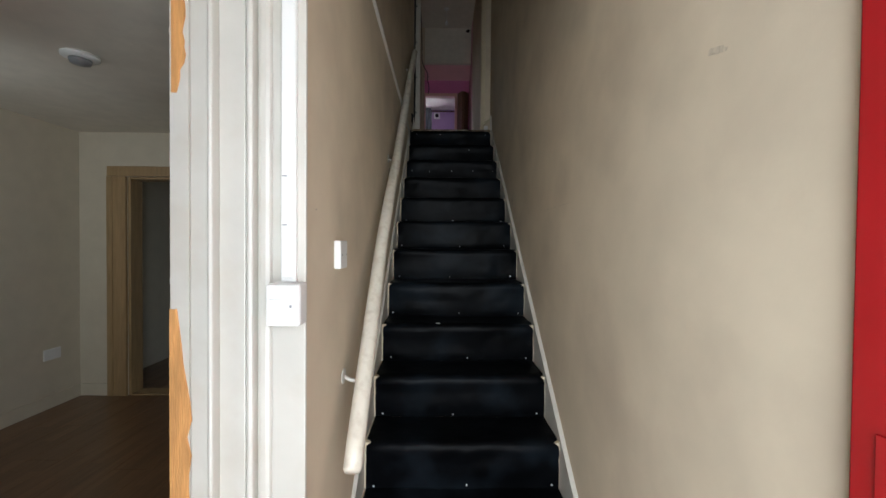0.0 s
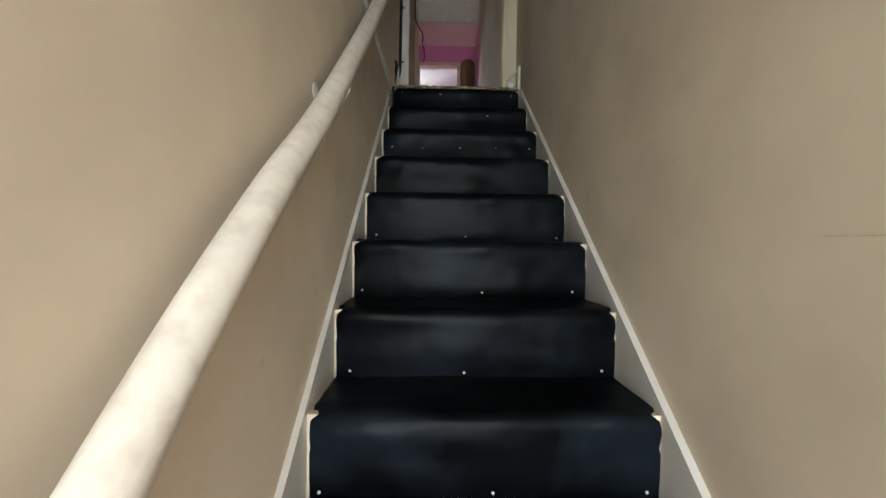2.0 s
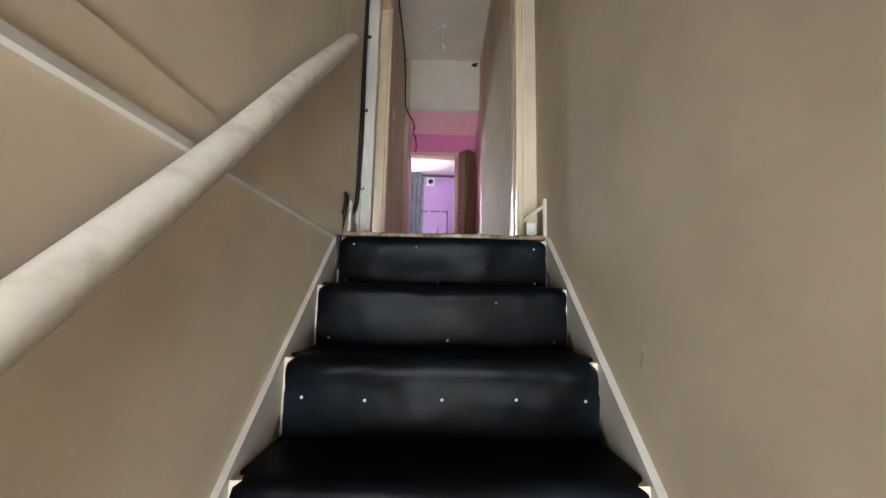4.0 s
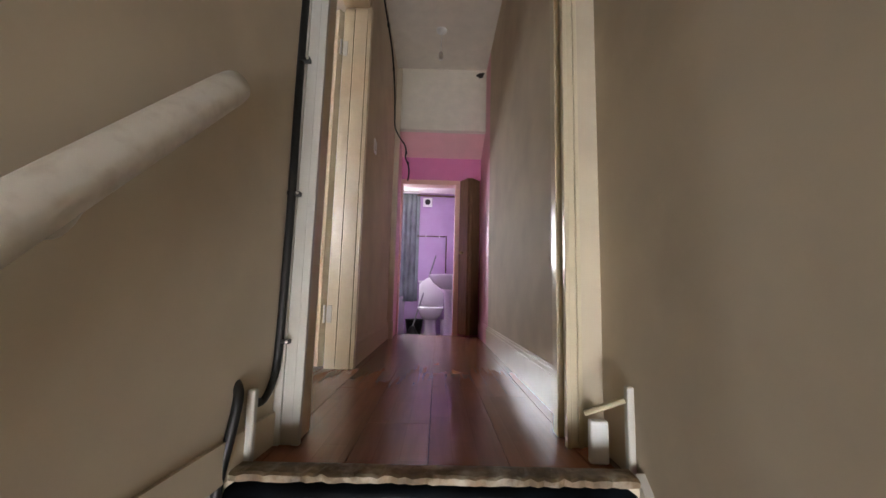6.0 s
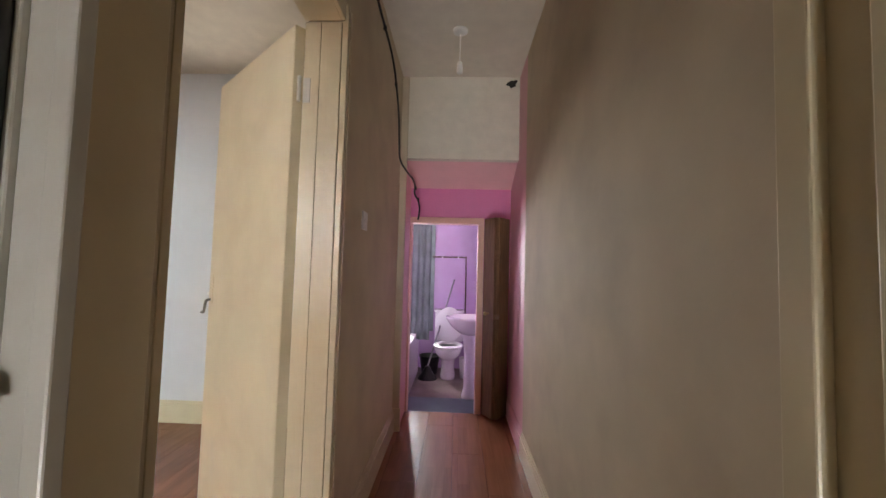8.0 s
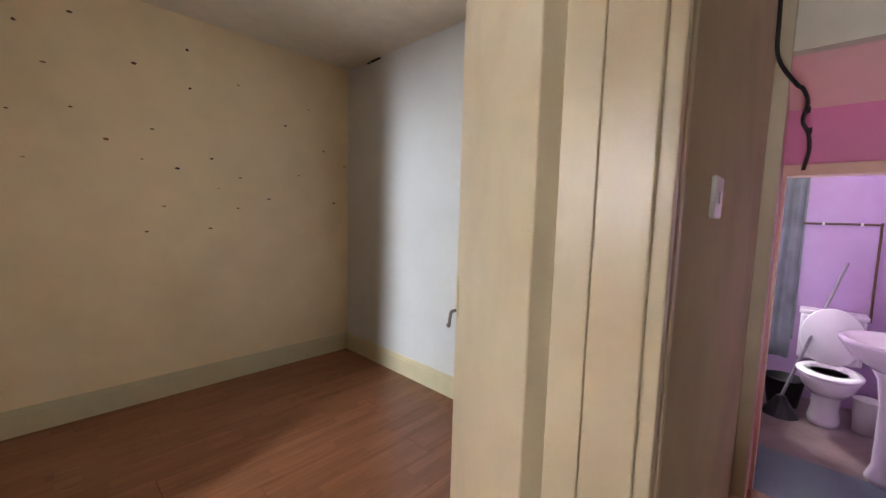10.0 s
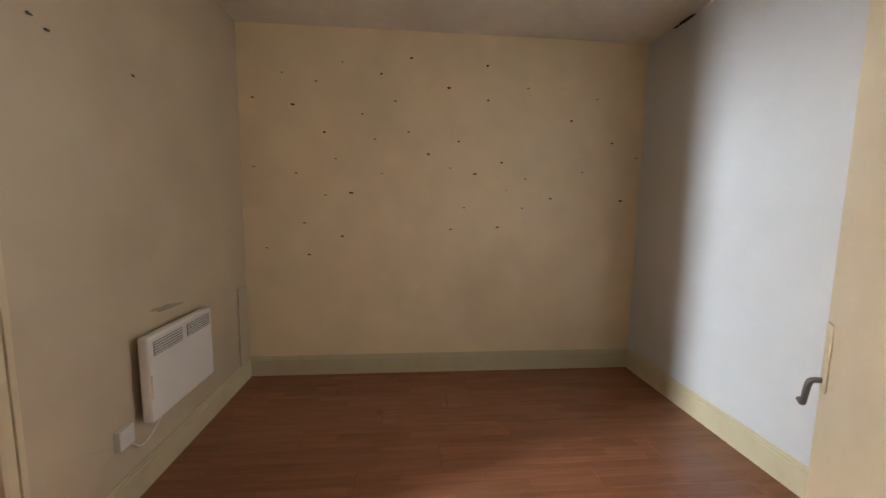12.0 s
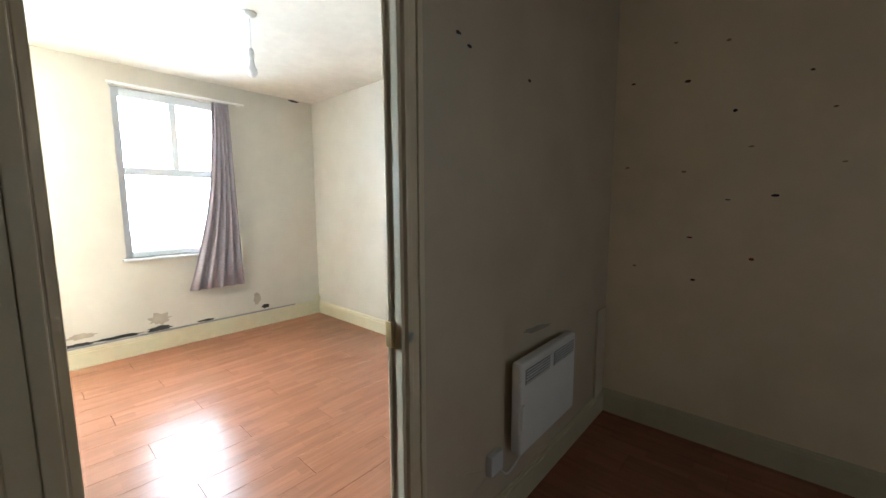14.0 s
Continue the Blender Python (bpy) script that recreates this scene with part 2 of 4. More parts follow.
def tube(points, radius, sides=10, bm=None, closed_ends=True):
    """A round bar along a line of points."""
    bm = bm or bmesh.new()
    pts = [Vector(p) for p in points]
    rings = []
    up = Vector((0.13, 0.31, 0.94))
    for i, p in enumerate(pts):
        d = (pts[min(i + 1, len(pts) - 1)] - pts[max(i - 1, 0)]).normalized()
        a = d.cross(up)
        if a.length < 0.05:
            a = d.cross(Vector((1, 0, 0)))
        a.normalize()
        b = d.cross(a)
        r = radius[i] if isinstance(radius, (list, tuple)) else radius
        rings.append([bm.verts.new(p + r * (math.cos(2 * math.pi * k / sides) * a + math.sin(2 * math.pi * k / sides) * b)) for k in range(sides)])
    for r0, r1 in zip(rings, rings[1:]):
        for k in range(sides):
            bm.faces.new((r0[k], r0[(k + 1) % sides], r1[(k + 1) % sides], r1[k]))
    if closed_ends:
        bm.faces.new(rings[0])
        bm.faces.new(list(reversed(rings[-1])))
    return bm


def curve_points(points, steps=8):
    """A smooth line through the points."""
    p = [Vector(q) for q in points]
    out = []
    for i in range(len(p) - 1):
        a, b, c, d = p[max(i - 1, 0)], p[i], p[i + 1], p[min(i + 2, len(p) - 1)]
        for k in range(steps):
            t = k / steps
            out.append(0.5 * (2 * b + (c - a) * t + (2 * a - 5 * b + 4 * c - d) * t * t + (3 * b - a - 3 * c + d) * t ** 3))
    out.append(p[-1])
    return out


def lathe(profile, sides=24, sx=1.0, sy=1.0, at=(0, 0, 0)):
    """A turned shape from (radius, height) pairs."""
    bm = bmesh.new()
    rings = []
    for r, z in profile:
        rings.append([bm.verts.new((at[0] + sx * r * math.cos(2 * math.pi * k / sides), at[1] + sy * r * math.sin(2 * math.pi * k / sides), at[2] + z)) for k in range(sides)])
    for r0, r1 in zip(rings, rings[1:]):
        for k in range(sides):
            bm.faces.new((r0[k], r0[(k + 1) % sides], r1[(k + 1) % sides], r1[k]))
    bm.faces.new(rings[0])
    bm.faces.new(rings[-1])
    return bm


# ---- structure ----
G, TOP = -2.52, 2.60
RISE, GOING = 0.21, 0.247
XW, YN, YP, YF = -3.44, 2.64, -0.43, -4.0

ground = structure("ground", [(-60, 60, -80, -4.4, G - 0.12, G - 0.02)], ASPHALT, "grey paving of the street outside the entrance")
structure("floor_entrance", [(-0.6, 0.62, -4.4, -2.60, G - 0.1, G)], LAMINATE_DOWN)
structure("floor_shop_base", [(-3.75, -0.6, -4.4, 2.6, G - 0.1, G - 0.012)], BROWN)
structure("floor_base_front", [(XW, -0.6, YF, YP - 0.05, -0.1, -0.012)], BROWN)
structure("floor_base_rear", [(XW, -0.6, YP - 0.05, YN, -0.1, -0.012)], BROWN)
structure("floor_base_corridor", [(-0.6, 0.52, 0.03, 3.04, -0.3, -0.012)], BROWN)
structure("floor_bathroom", [(-1.3, 0.6, 3.04, 5.3, -0.3, -0.2)], BATHFLOOR, "worn brown sheet floor of the bathroom")
structure("floor_bathroom_vinyl", [(-0.9, 0.45, 3.12, 3.98, -0.2, -0.196)], VINYL, "blue grey vinyl inside the bathroom door")

wall_along_y("wall_stair_east", 0.464, 0.62, -4.4, 0.30, G, TOP, [], CREAM, "cream scuffed plaster wall beside the stairs")
structure("wall_stair_west", [(-0.60, -0.447, -3.18, -2.76, G, -0.14), (-0.60, -0.447, -2.76, 0.36, G, TOP)], CREAM, "cream scuffed plaster wall behind the handrail")
# Unseen bay above the entrance, added to let that second opening's light through.
structure("wall_stair_south", [(-0.60, 0.464, -2.88, -2.76, -0.1, TOP)], CREAM)
structure("floor_front_bay", [(-0.6, 0.464, YF, -2.88, -0.1, 0)], LAMINATE)
wall_along_x("wall_entrance_front", -4.4, -4.22, -3.6, 0.464, G, -0.3, [(-0.52, 0.462, G, G + 2.1)], BRICK)
# The openings from x -0.50 to 0.36 are the added, unseen ones.
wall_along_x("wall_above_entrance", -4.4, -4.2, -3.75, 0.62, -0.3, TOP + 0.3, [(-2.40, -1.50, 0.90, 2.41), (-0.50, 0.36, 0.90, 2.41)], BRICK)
structure("ceiling_entrance", [(-3.75, 0.464, -4.2, -2.77, -0.14, -0.1)], CEIL)
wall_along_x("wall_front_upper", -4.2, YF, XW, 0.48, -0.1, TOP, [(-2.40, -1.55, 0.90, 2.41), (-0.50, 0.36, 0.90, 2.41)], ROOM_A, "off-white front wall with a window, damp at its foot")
# downstairs room
structure("wall_shop_front", [(-3.12, -1.95, -2.85, -2.76, G, -0.14)], DOWN)
wall_along_y("wall_shop_west", -3.27, -3.12, -4.4, 2.6, G, -0.1, [], DOWN, "pale cream wall of the downstairs room")
wall_along_x("wall_shop_rear", -0.93, -0.81, -3.12, -0.60, G, -0.1, [(-2.72, -1.98, G, G + 1.84)], DOWN, "pale cream rear wall with a doorway")
structure("ceiling_shop", [(-3.12, -0.6, -3.18, -0.93, -0.31, -0.29)], CEIL, "grey-white ceiling of the downstairs room")
wall_along_y("wall_shop_back_room", -3.25, -3.15, -0.81, 1.2, G, -0.1, [], DOWN)
wall_along_x("wall_back_room_end", 1.2, 1.3, -3.4, -0.6, G, -0.1, [], DOWN)
structure("wall_under_landing", [(-0.6, 0.48, 0.04, 0.14, G, -0.3)], CREAM)
# upper floor
wall_along_y("wall_west", XW - 0.15, XW, YF, YN + 0.12, 0, TOP, [], MAGNOLIA, "magnolia wall dotted with scraps of tape")
wall_along_x("wall_partition", YP - 0.05, YP, XW, -0.57, 0, TOP, [(-1.655, -0.925, 0, 2.03)], MAGNOLIA_SHADED, "magnolia partition wall between the two rooms")
structure("wall_front_room_north_lining", [(XW, -1.73, YP - 0.054, YP - 0.05, 0, TOP)], ROOM_A)
structure("wall_front_room_west_lining", [(XW, XW + 0.004, YF, YP - 0.054, 0, TOP)], ROOM_A, "off-white wall of the front room")
# The opening holds the added, unseen window that brightens this room.
wall_along_x("wall_rear_room_north", YN, YN + 0.12, XW, -0.51, 0, TOP, [(-1.80, -1.42, 0.95, 2.10)], PALE, "pale white wall of the rear room")
wall_along_y("wall_corridor_west", -0.57, -0.44, 0.36, 2.66, 0, TOP, [(0.42, 1.215, 0, 2.06)], CREAM, "cream corridor wall with the bedroom doorway")
wall_along_y("wall_front_room_east", -0.60, -0.57, -2.88, 0.36, 0, TOP, [], ROOM_A)
wall_along_y("wall_corridor_east", 0.434, 0.52, 0.30, 2.35, 0, TOP, [], CREAM, "cream corridor wall, bare")
structure("wall_return_stair_head", [(0.4055, 0.464, 0.220, 0.332, -0.3, TOP)], CREAM)
# Pink paint, carried on south to y 2.35 to stand in for bounced light.
wall_along_y("wall_pink_east", 0.434, 0.52, 2.35, 3.04, -0.2, TOP, [], PINK, "pink corridor wall beside the bathroom")
structure("wall_pink_west", [(-0.51, -0.400, 2.66, 3.04, -0.2, TOP)], PINK, "pink corridor wall beside the bathroom")
structure("wall_bulkhead", [(-0.400, 0.434, 2.66, 2.72, 1.975, TOP)], CEIL, "pale bulkhead across the corridor above head height")
bm = bmesh.new()
box(bm, -0.400, 0.434, 2.72, 3.04, 1.975, 2.02)
for v in bm.verts:
    if v.co.y > 2.8:
        v.co.z -= 0.14
tagged(part("ceiling_pink", bm, PINK_PALE), "pale pink sloping ceiling before the bathroom", "", "", "structure")
wall_along_x("wall_bathroom_front", 3.04, 3.14, -1.3, 0.52, -0.2, 2.1, [(-0.400, 0.182, -0.2, 1.57)], PINK_DEEP, "deep pink wall above the bathroom door")
structure("wall_bathroom_front_lining", [(-1.3, -0.400, 3.14, 3.144, -0.2, 2.05), (0.182, 0.47, 3.14, 3.144, -0.2, 2.05)], LILAC)
wall_along_y("wall_bathroom_west", -1.3, -1.18, 3.144, 5.22, -0.2, 2.1, [], LILAC)
wall_along_x("wall_bathroom_north", 5.22, 5.34, -1.3, 0.6, -0.2, 2.1, [(-1.1, -0.66, 0.88, 1.68)], LILAC, "lilac bathroom wall with pipes")
wall_along_y("wall_bathroom_east", 0.47, 0.6, 3.144, 5.22, -0.2, 2.1, [], LILAC)
structure("ceiling_bathroom", [(-1.18, 0.47, 3.144, 5.22, 2.04, 2.1)], CEIL)
structure("ceiling_front_room", [(XW - 0.15, -0.585, -4.4, YP - 0.05, TOP, TOP + 0.1)], CEIL, "off-white uneven ceiling")
structure("ceiling_rear_room", [(XW - 0.15, -0.5, YP - 0.05, 2.76, TOP, TOP + 0.1)], CEIL, "off-white uneven ceiling")
structure("ceiling_stair", [(-0.585, 0.62, -4.4, YP - 0.05, TOP, TOP + 0.1), (-0.5, 0.62, YP - 0.05, 3.2, TOP, TOP + 0.1)], CEIL, "off-white stained ceiling")
wall_along_x("wall_stair_head", 0.21, 0.30, -0.447, 0.464, 2.06, TOP, [], CREAM)


def splay(name, x_out, x_in, y0, y1, back, z0, z1):
    """A stretch of wall that bends gently inwards towards the head of the stairs."""
    bm = bmesh.new()
    n_ = 40
    pts = [(x_out + (x_in - x_out) * (k / n_) ** 2, y0 + (y1 - y0) * k / n_) for k in range(n_ + 1)]
    pts += [(x_in, back), (x_out, back)]
    a = [bm.verts.new((x, y, z0)) for x, y in pts]
    c = [bm.verts.new((x, y, z1)) for x, y in pts]
    bm.faces.new(a)
    bm.faces.new(list(reversed(c)))
    for k in range(len(pts)):
        f = bm.faces.new((a[k], a[(k + 1) % len(pts)], c[(k + 1) % len(pts)], c[k]))
        f.smooth = False
    tagged(part(name, bm, CREAM), "cream plaster bending towards the doorway", "", "", "structure")


splay("wall_splay_west", -0.447, -0.405, -0.95, 0.20, 0.36, 0.003, TOP)

# ---- stairs ----
CX0, CX1 = -0.421, 0.439


def cover_step(i, parent):
    """One step of the black sheet: riser, rounded nosing and tread, slightly rucked."""
    y0, z0 = -GOING * i, -RISE * i
    prof = [(0.0, -RISE + 0.004), (-0.001, -0.185), (-0.003, -0.155), (-0.004, -0.125), (-0.005, -0.095), (-0.007, -0.068), (-0.011, -0.046), (-0.014, -0.030), (-0.012, -0.014), (-0.003, -0.001), (0.012, 0.004)]
    prof += [(0.035, 0.005), (0.075, 0.004), (0.12, 0.004), (0.17, 0.004), (0.215, 0.004), (GOING - 0.001, 0.004)] if i else [(0.02, 0.005), (0.030, 0.005)]
    nx = 44
    bm = bmesh.new()
    rows = []
    for j in range(nx + 1):
        u = j / nx
        x = CX0 + (CX1 - CX0) * u
        edge = max(0, 1 - min(u, 1 - u) * (CX1 - CX0) / 0.04)
        row = []
        for k, (py, pz) in enumerate(prof):
            s = pz - py
            n1 = noise.noise(Vector((x * 4.5, i * 3.1, s * 6)))
            n2 = noise.noise(Vector((x * 2 + 9 * s, i * 7.7, s * 14)))
            n3 = noise.noise(Vector((x * 11 - 6 * s, i * 5.1, s * 22)))
            w = 0.010 * n1 + 0.007 * n2 + 0.0045 * n3 + 0.004 * abs(n3)
            w *= min(1, abs(pz + RISE) * 25) if k < 3 else 1
            on_edge = 1 if 5 <= k <= 10 else 0
            drop = -0.016 * edge ** 2 * on_edge
            back = 0.010 * edge ** 2 * on_edge
            row.append(bm.verts.new((x, y0 + py - max(w, -0.001) * (1 if pz < 0 else 0.15) - 0.002 + back, z0 + pz + (0.5 * abs(w) if pz > -0.02 else 0) + drop)))
        rows.append(row)
    for a, b in zip(rows, rows[1:]):
        for k in range(len(prof) - 1):
            bm.faces.new((a[k], b[k], b[k + 1], a[k + 1]))
    ob = part("cover_sheet", bm, RUBBER, parent, smooth=True)
    return ob


stairs = base("staircase", 0.01, -2.72, G, "steep straight timber staircase, cream painted, between two plaster walls", "staircase")
for i in range(12):
    slab("step", (-0.430, 0.443, -GOING * i + 0.004, -GOING * (i - 1) if i else 0.03, -RISE * (i + 1) if i < 11 else G, -RISE * i - 0.002), CREAM, stairs)


def string_board(x0, x1, up=0.002):
    bm = bmesh.new()
    s = RISE / GOING
    pts = [(-2.95, -2.95 * s + up + 0.02), (0.02, up + 0.02), (0.02, -0.1), (-2.60, G), (-2.95, G)]
    a = [bm.verts.new((x0, y, z)) for y, z in pts]
    b = [bm.verts.new((x1, y, z)) for y, z in pts]
    bm.faces.new(a)
    bm.faces.new(list(reversed(b)))
    for k in range(len(pts)):
        bm.faces.new((a[k], b[k], b[(k + 1) % len(pts)], a[(k + 1) % len(pts)]))
    return bm


part("string_board", string_board(-0.447, -0.431), WHITE_GLOSS, stairs)
part("string_board", string_board(0.444, 0.464), WHITE_GLOSS, stairs)
cover = base("stair_covering", 0.01, -2.72, G, "black rubbery sheet nailed over the steps, creased and dusty, bluish sheen painted in", "stair covering")
for i in range(12):
    cover_step(i, cover)


def nail(x, i, h):
    bm = lathe([(0.0005, -0.001), (0.0045, 0.0), (0.0038, 0.0026), (0.0005, 0.004)], 8)
    ob = part("nail", bm, WHITE_BACKLIT, cover)
    ob.matrix_world = Matrix.Translation((x, -GOING * i - 0.013, -RISE * (i + 1) + h)) @ Euler((radians(90), 0, 0)).to_matrix().to_4x4()


for i in range(12):
    low = [(-0.385, 0.026), (0.02 + 0.04 * ((i * 7) % 3 - 1), 0.024), (0.395, 0.026)]
    if i == 0:
        places = [(-0.37, RISE - 0.035), (-0.1, RISE - 0.037), (0.13, RISE - 0.04), (0.38, RISE - 0.038)] + low
    elif i == 1:
        places = [(0.19, RISE - 0.05)] + low
    elif i == 2:
        places = [(x, 0.105) for x in (-0.38, -0.2, 0.01, 0.2, 0.40)]
    else:
        places = low
    for x, h in places:
        nail(x + random.uniform(-0.012, 0.012), i, h + random.uniform(-0.005, 0.005))

# handrail
RAIL = [Vector((-0.360, -3.02, -1.900)), Vector((-0.378, -2.40, -1.290)), Vector((-0.382, -2.08, -1.000)), Vector((-0.385, -1.72, -0.715)), Vector((-0.388, -1.06, -0.118)), Vector((-0.380, -0.60, 0.352)), Vector((-0.370, -0.18, 0.765))]


def rail_at(y):
    for a, b in zip(RAIL, RAIL[1:]):
        if y <= b.y:
            return a.lerp(b, (y - a.y) / (b.y - a.y))
    return RAIL[-1]


rail = base("handrail", -0.42, -1.4, -0.4, "round white painted wooden handrail, worn and stained, on metal brackets", "handrail")
bm = tube([RAIL[0], RAIL[0].lerp(RAIL[1], 0.01)] + curve_points(RAIL, 8)[1:-1] + [RAIL[-1].lerp(RAIL[-2], 0.02), RAIL[-1]], [0.022, 0.0280] + [0.0295] * 47 + [0.0280, 0.021], 20)
part("rail", bm, RAILPAINT, rail, smooth=True)
for y in (-2.78, -1.62, -0.46):
    p = rail_at(y) + Vector((0.022, 0, 0))
    b = part("bracket", tube(curve_points([(-0.446, y, p.z - 0.030), (-0.415, y, p.z - 0.045), (-0.378, y, p.z - 0.045), (-0.360, y, p.z - 0.018)], 5), 0.0075, 8), WHITE_GLOSS, rail, smooth=True)
    pl = part("bracket_plate", lathe([(0.001, 0), (0.028, 0), (0.028, 0.003), (0.012, 0.007), (0.001, 0.007)], 16), WHITE_GLOSS, b)
    pl.matrix_world = Matrix.Translation((-0.447, y, p.z - 0.030)) @ Euler((0, radians(90), 0)).to_matrix().to_4x4()

structure("trim_stair_west", [(-0.447, -0.431, -2.6, 0.0, -0.012, 0.003)], WHITE_GLOSS, "thin white painted ledge along the stair wall")

structure("trim_board_stair_west", [(-0.447, -0.440, -2.6, -0.952, 0.003, 0.085)], CREAM, "low board along the stair wall, painted over")
splay("trim_board_stair_head", -0.440, -0.398, -0.95, 0.17, 0.18, 0.003, 0.085)

# ---- trims: profiled boards ----


def board(x0, x1, y0, y1, z0, z1, bevel=0.004):
    bm = bmesh.new()
    box(bm, x0, x1, y0, y1, z0, z1)
    rounded(bm, bevel, 2)
    return bm


def upright_moulding(name, x0, x1, y0, y1, z0, z1, face, mat, parent, label=""):
    """An architrave board with a raised outer bead and a rounded inner edge; face: the axis and way it stands proud."""
    bm = bmesh.new()
    if face[0] == "y":
        w = x1 - x0
        f = -0.007 if face[1] == "-" else 0.007
        parts3 = ((x0, x0 + w * 0.3, 1), (x0 + w * 0.3, x0 + w * 0.72, 0), (x0 + w * 0.72, x1, 0.7))
        for a, b, k in parts3:
            box(bm, a, b, y0 + (f * k if f < 0 else 0), y1 + (f * k if f > 0 else 0), z0, z1)
    else:
        w = y1 - y0
        f = -0.007 if face[1] == "-" else 0.007
        for a, b, k in ((y0, y0 + w * 0.3, 1), (y0 + w * 0.3, y0 + w * 0.72, 0), (y0 + w * 0.72, y1, 0.7)):
            box(bm, x0 + (f * k if f < 0 else 0), x1 + (f * k if f > 0 else 0), a, b, z0, z1)
    rounded(bm, 0.0025, 2)
    return part(name, bm, mat, parent, label)


# ---- head of the stairs ----
fr = new("door_frame_stair_head")
tagged(fr, "cream gloss door frame at the head of the stairs", "", "", "structure")
upright_moulding("architrave", -0.407, -0.335, 0.190, 0.204, 0, 2.10, "y-", WHITE_GLOSS, fr)
part("jamb_lining", board(-0.405, -0.345, 0.2045, 0.30, 0, 2.05), GLOSS, fr)
upright_moulding("architrave", 0.360, 0.405, 0.212, 0.226, 0, 2.10, "y-", GLOSS, fr)
part("jamb_lining", board(0.380, 0.4050, 0.2265, 0.33, 0, 2.05), GLOSS, fr)
part("jamb_stop", board(0.360, 0.3798, 0.285, 0.33, 0, 2.05, 0.003), GLOSS, fr)
upright_moulding("head_architrave", -0.407, 0.405, 0.190, 0.200, 2.102, 2.17, "y-", WHITE_GLOSS, fr)
part("head_lining", board(-0.344, 0.3595, 0.2045, 0.284, 2.02, 2.05), GLOSS, fr)
WORN = material("worn trodden timber edge", (0.17, 0.115, 0.065), 0.6, vary=0.45, grain=30, bump=0.6, dirt=(0.5, 0.44, 0.34), dirt_scale=22, dirt_amount=0.8)
bm = bmesh.new()
rnd = random.Random(12)
rows = []
for k in range(61):
    x = -0.42 + 0.86 * k / 60
    f, h = -0.014 + rnd.uniform(0, 0.010), 0.021 + rnd.uniform(-0.003, 0.003)
    rows.append([bm.verts.new(p) for p in ((x, f, 0.0045), (x, f - 0.001, h - 0.004), (x, f + 0.006, h), (x, 0.045, 0.0205), (x, 0.045, 0.0045))])
for r0, r1 in zip(rows, rows[1:]):
    for k in range(5):
        bm.faces.new((r0[k], r0[(k + 1) % 5], r1[(k + 1) % 5], r1[k]))
bm.faces.new(rows[0])
bm.faces.new(list(reversed(rows[-1])))
tagged(part("threshold_strip", bm, WORN), "worn ragged timber edge on the top step", "", "", "structure")
blk = base("skirting_offcut", 0.40, 0.06, 0.0, "short upright white skirting offcuts at the top of the string", "trim block")
part("block", board(0.385, 0.430, 0.110, 0.135, 0.0, 0.10, 0.006), PLASTIC, blk)
part("post", board(0.444, 0.461, 0.045, 0.065, 0.0, 0.195, 0.004), WHITE_GLOSS, blk)
part("sloping_cap", tube([(0.378, 0.125, 0.115), (0.446, 0.058, 0.165)], 0.008, 8), SKIRT, blk)
blk = base("skirting_block", -0.45, 0.06, 0.0, "short upright cream skirting block beside the cable loop", "trim block")
part("block", board(-0.412, -0.392, 0.045, 0.068, 0.0, 0.17, 0.006), WHITE_GLOSS, blk)

cable = base("cable", -0.40, 0.24, 0.0, "thick black cable clipped up the door frame and looped", "cable")
part("sheath", tube(curve_points([(-0.400, 0.176, 2.58), (-0.396, 0.175, 1.6), (-0.399, 0.174, 1.04), (-0.395, 0.172, 0.64), (-0.398, 0.172, 0.27), (-0.402, 0.160, 0.17), (-0.412, 0.120, 0.125), (-0.422, 0.075, 0.15), (-0.430, 0.03, 0.19), (-0.406, 0.0, 0.17), (-0.409, -0.016, 0.09), (-0.425, -0.02, -0.02), (-0.432, -0.01, -0.14)], 8), 0.0108, 10), BLACK, cable, smooth=True)
for z in (0.262, 0.655, 1.046, 1.45, 1.86):
    c = part("cable_clip", board(-0.406, -0.371, 0.163, 0.1825, z - 0.006, z + 0.006, 0.002), BLACK, cable)
    n_ = part("clip_nail", lathe([(0.0005, 0), (0.004, 0), (0.004, 0.003), (0.0005, 0.004)], 8), STEEL, c)
    n_.matrix_world = Matrix.Translation((-0.377, 0.163, z)) @ Euler((radians(90), 0, 0)).to_matrix().to_4x4()

cable = base("cable", -0.43, 1.7, 2.4, "thin black cable running along the corridor ceiling and hanging loose", "cable")
part("sheath", tube(curve_points([(-0.432, 0.40, 2.59), (-0.432, 1.1, 2.57), (-0.432, 1.72, 2.50), (-0.432, 2.18, 2.45), (-0.430, 2.42, 2.25), (-0.430, 2.50, 2.05), (-0.425, 2.55, 1.93), (-0.372, 2.64, 1.85), (-0.350, 2.66, 1.83), (-0.335, 2.72, 1.79), (-0.345, 2.8, 1.74), (-0.325, 2.88, 1.70), (-0.318, 2.94, 1.64), (-0.33, 2.97, 1.56)], 6), 0.007, 8), BLACK, cable, smooth=True)
for p in ((-0.432, 1.3, 2.555), (-0.432, 1.9, 2.48), (-0.431, 2.3, 2.36), (-0.335, 2.75, 1.77), (-0.325, 2.87, 1.71)):
    part("cable_clip", board(p[0] - 0.008, p[0] + 0.010, p[1] - 0.008, p[1] + 0.008, p[2] - 0.012, p[2] + 0.012, 0.002), BLACK, cable)

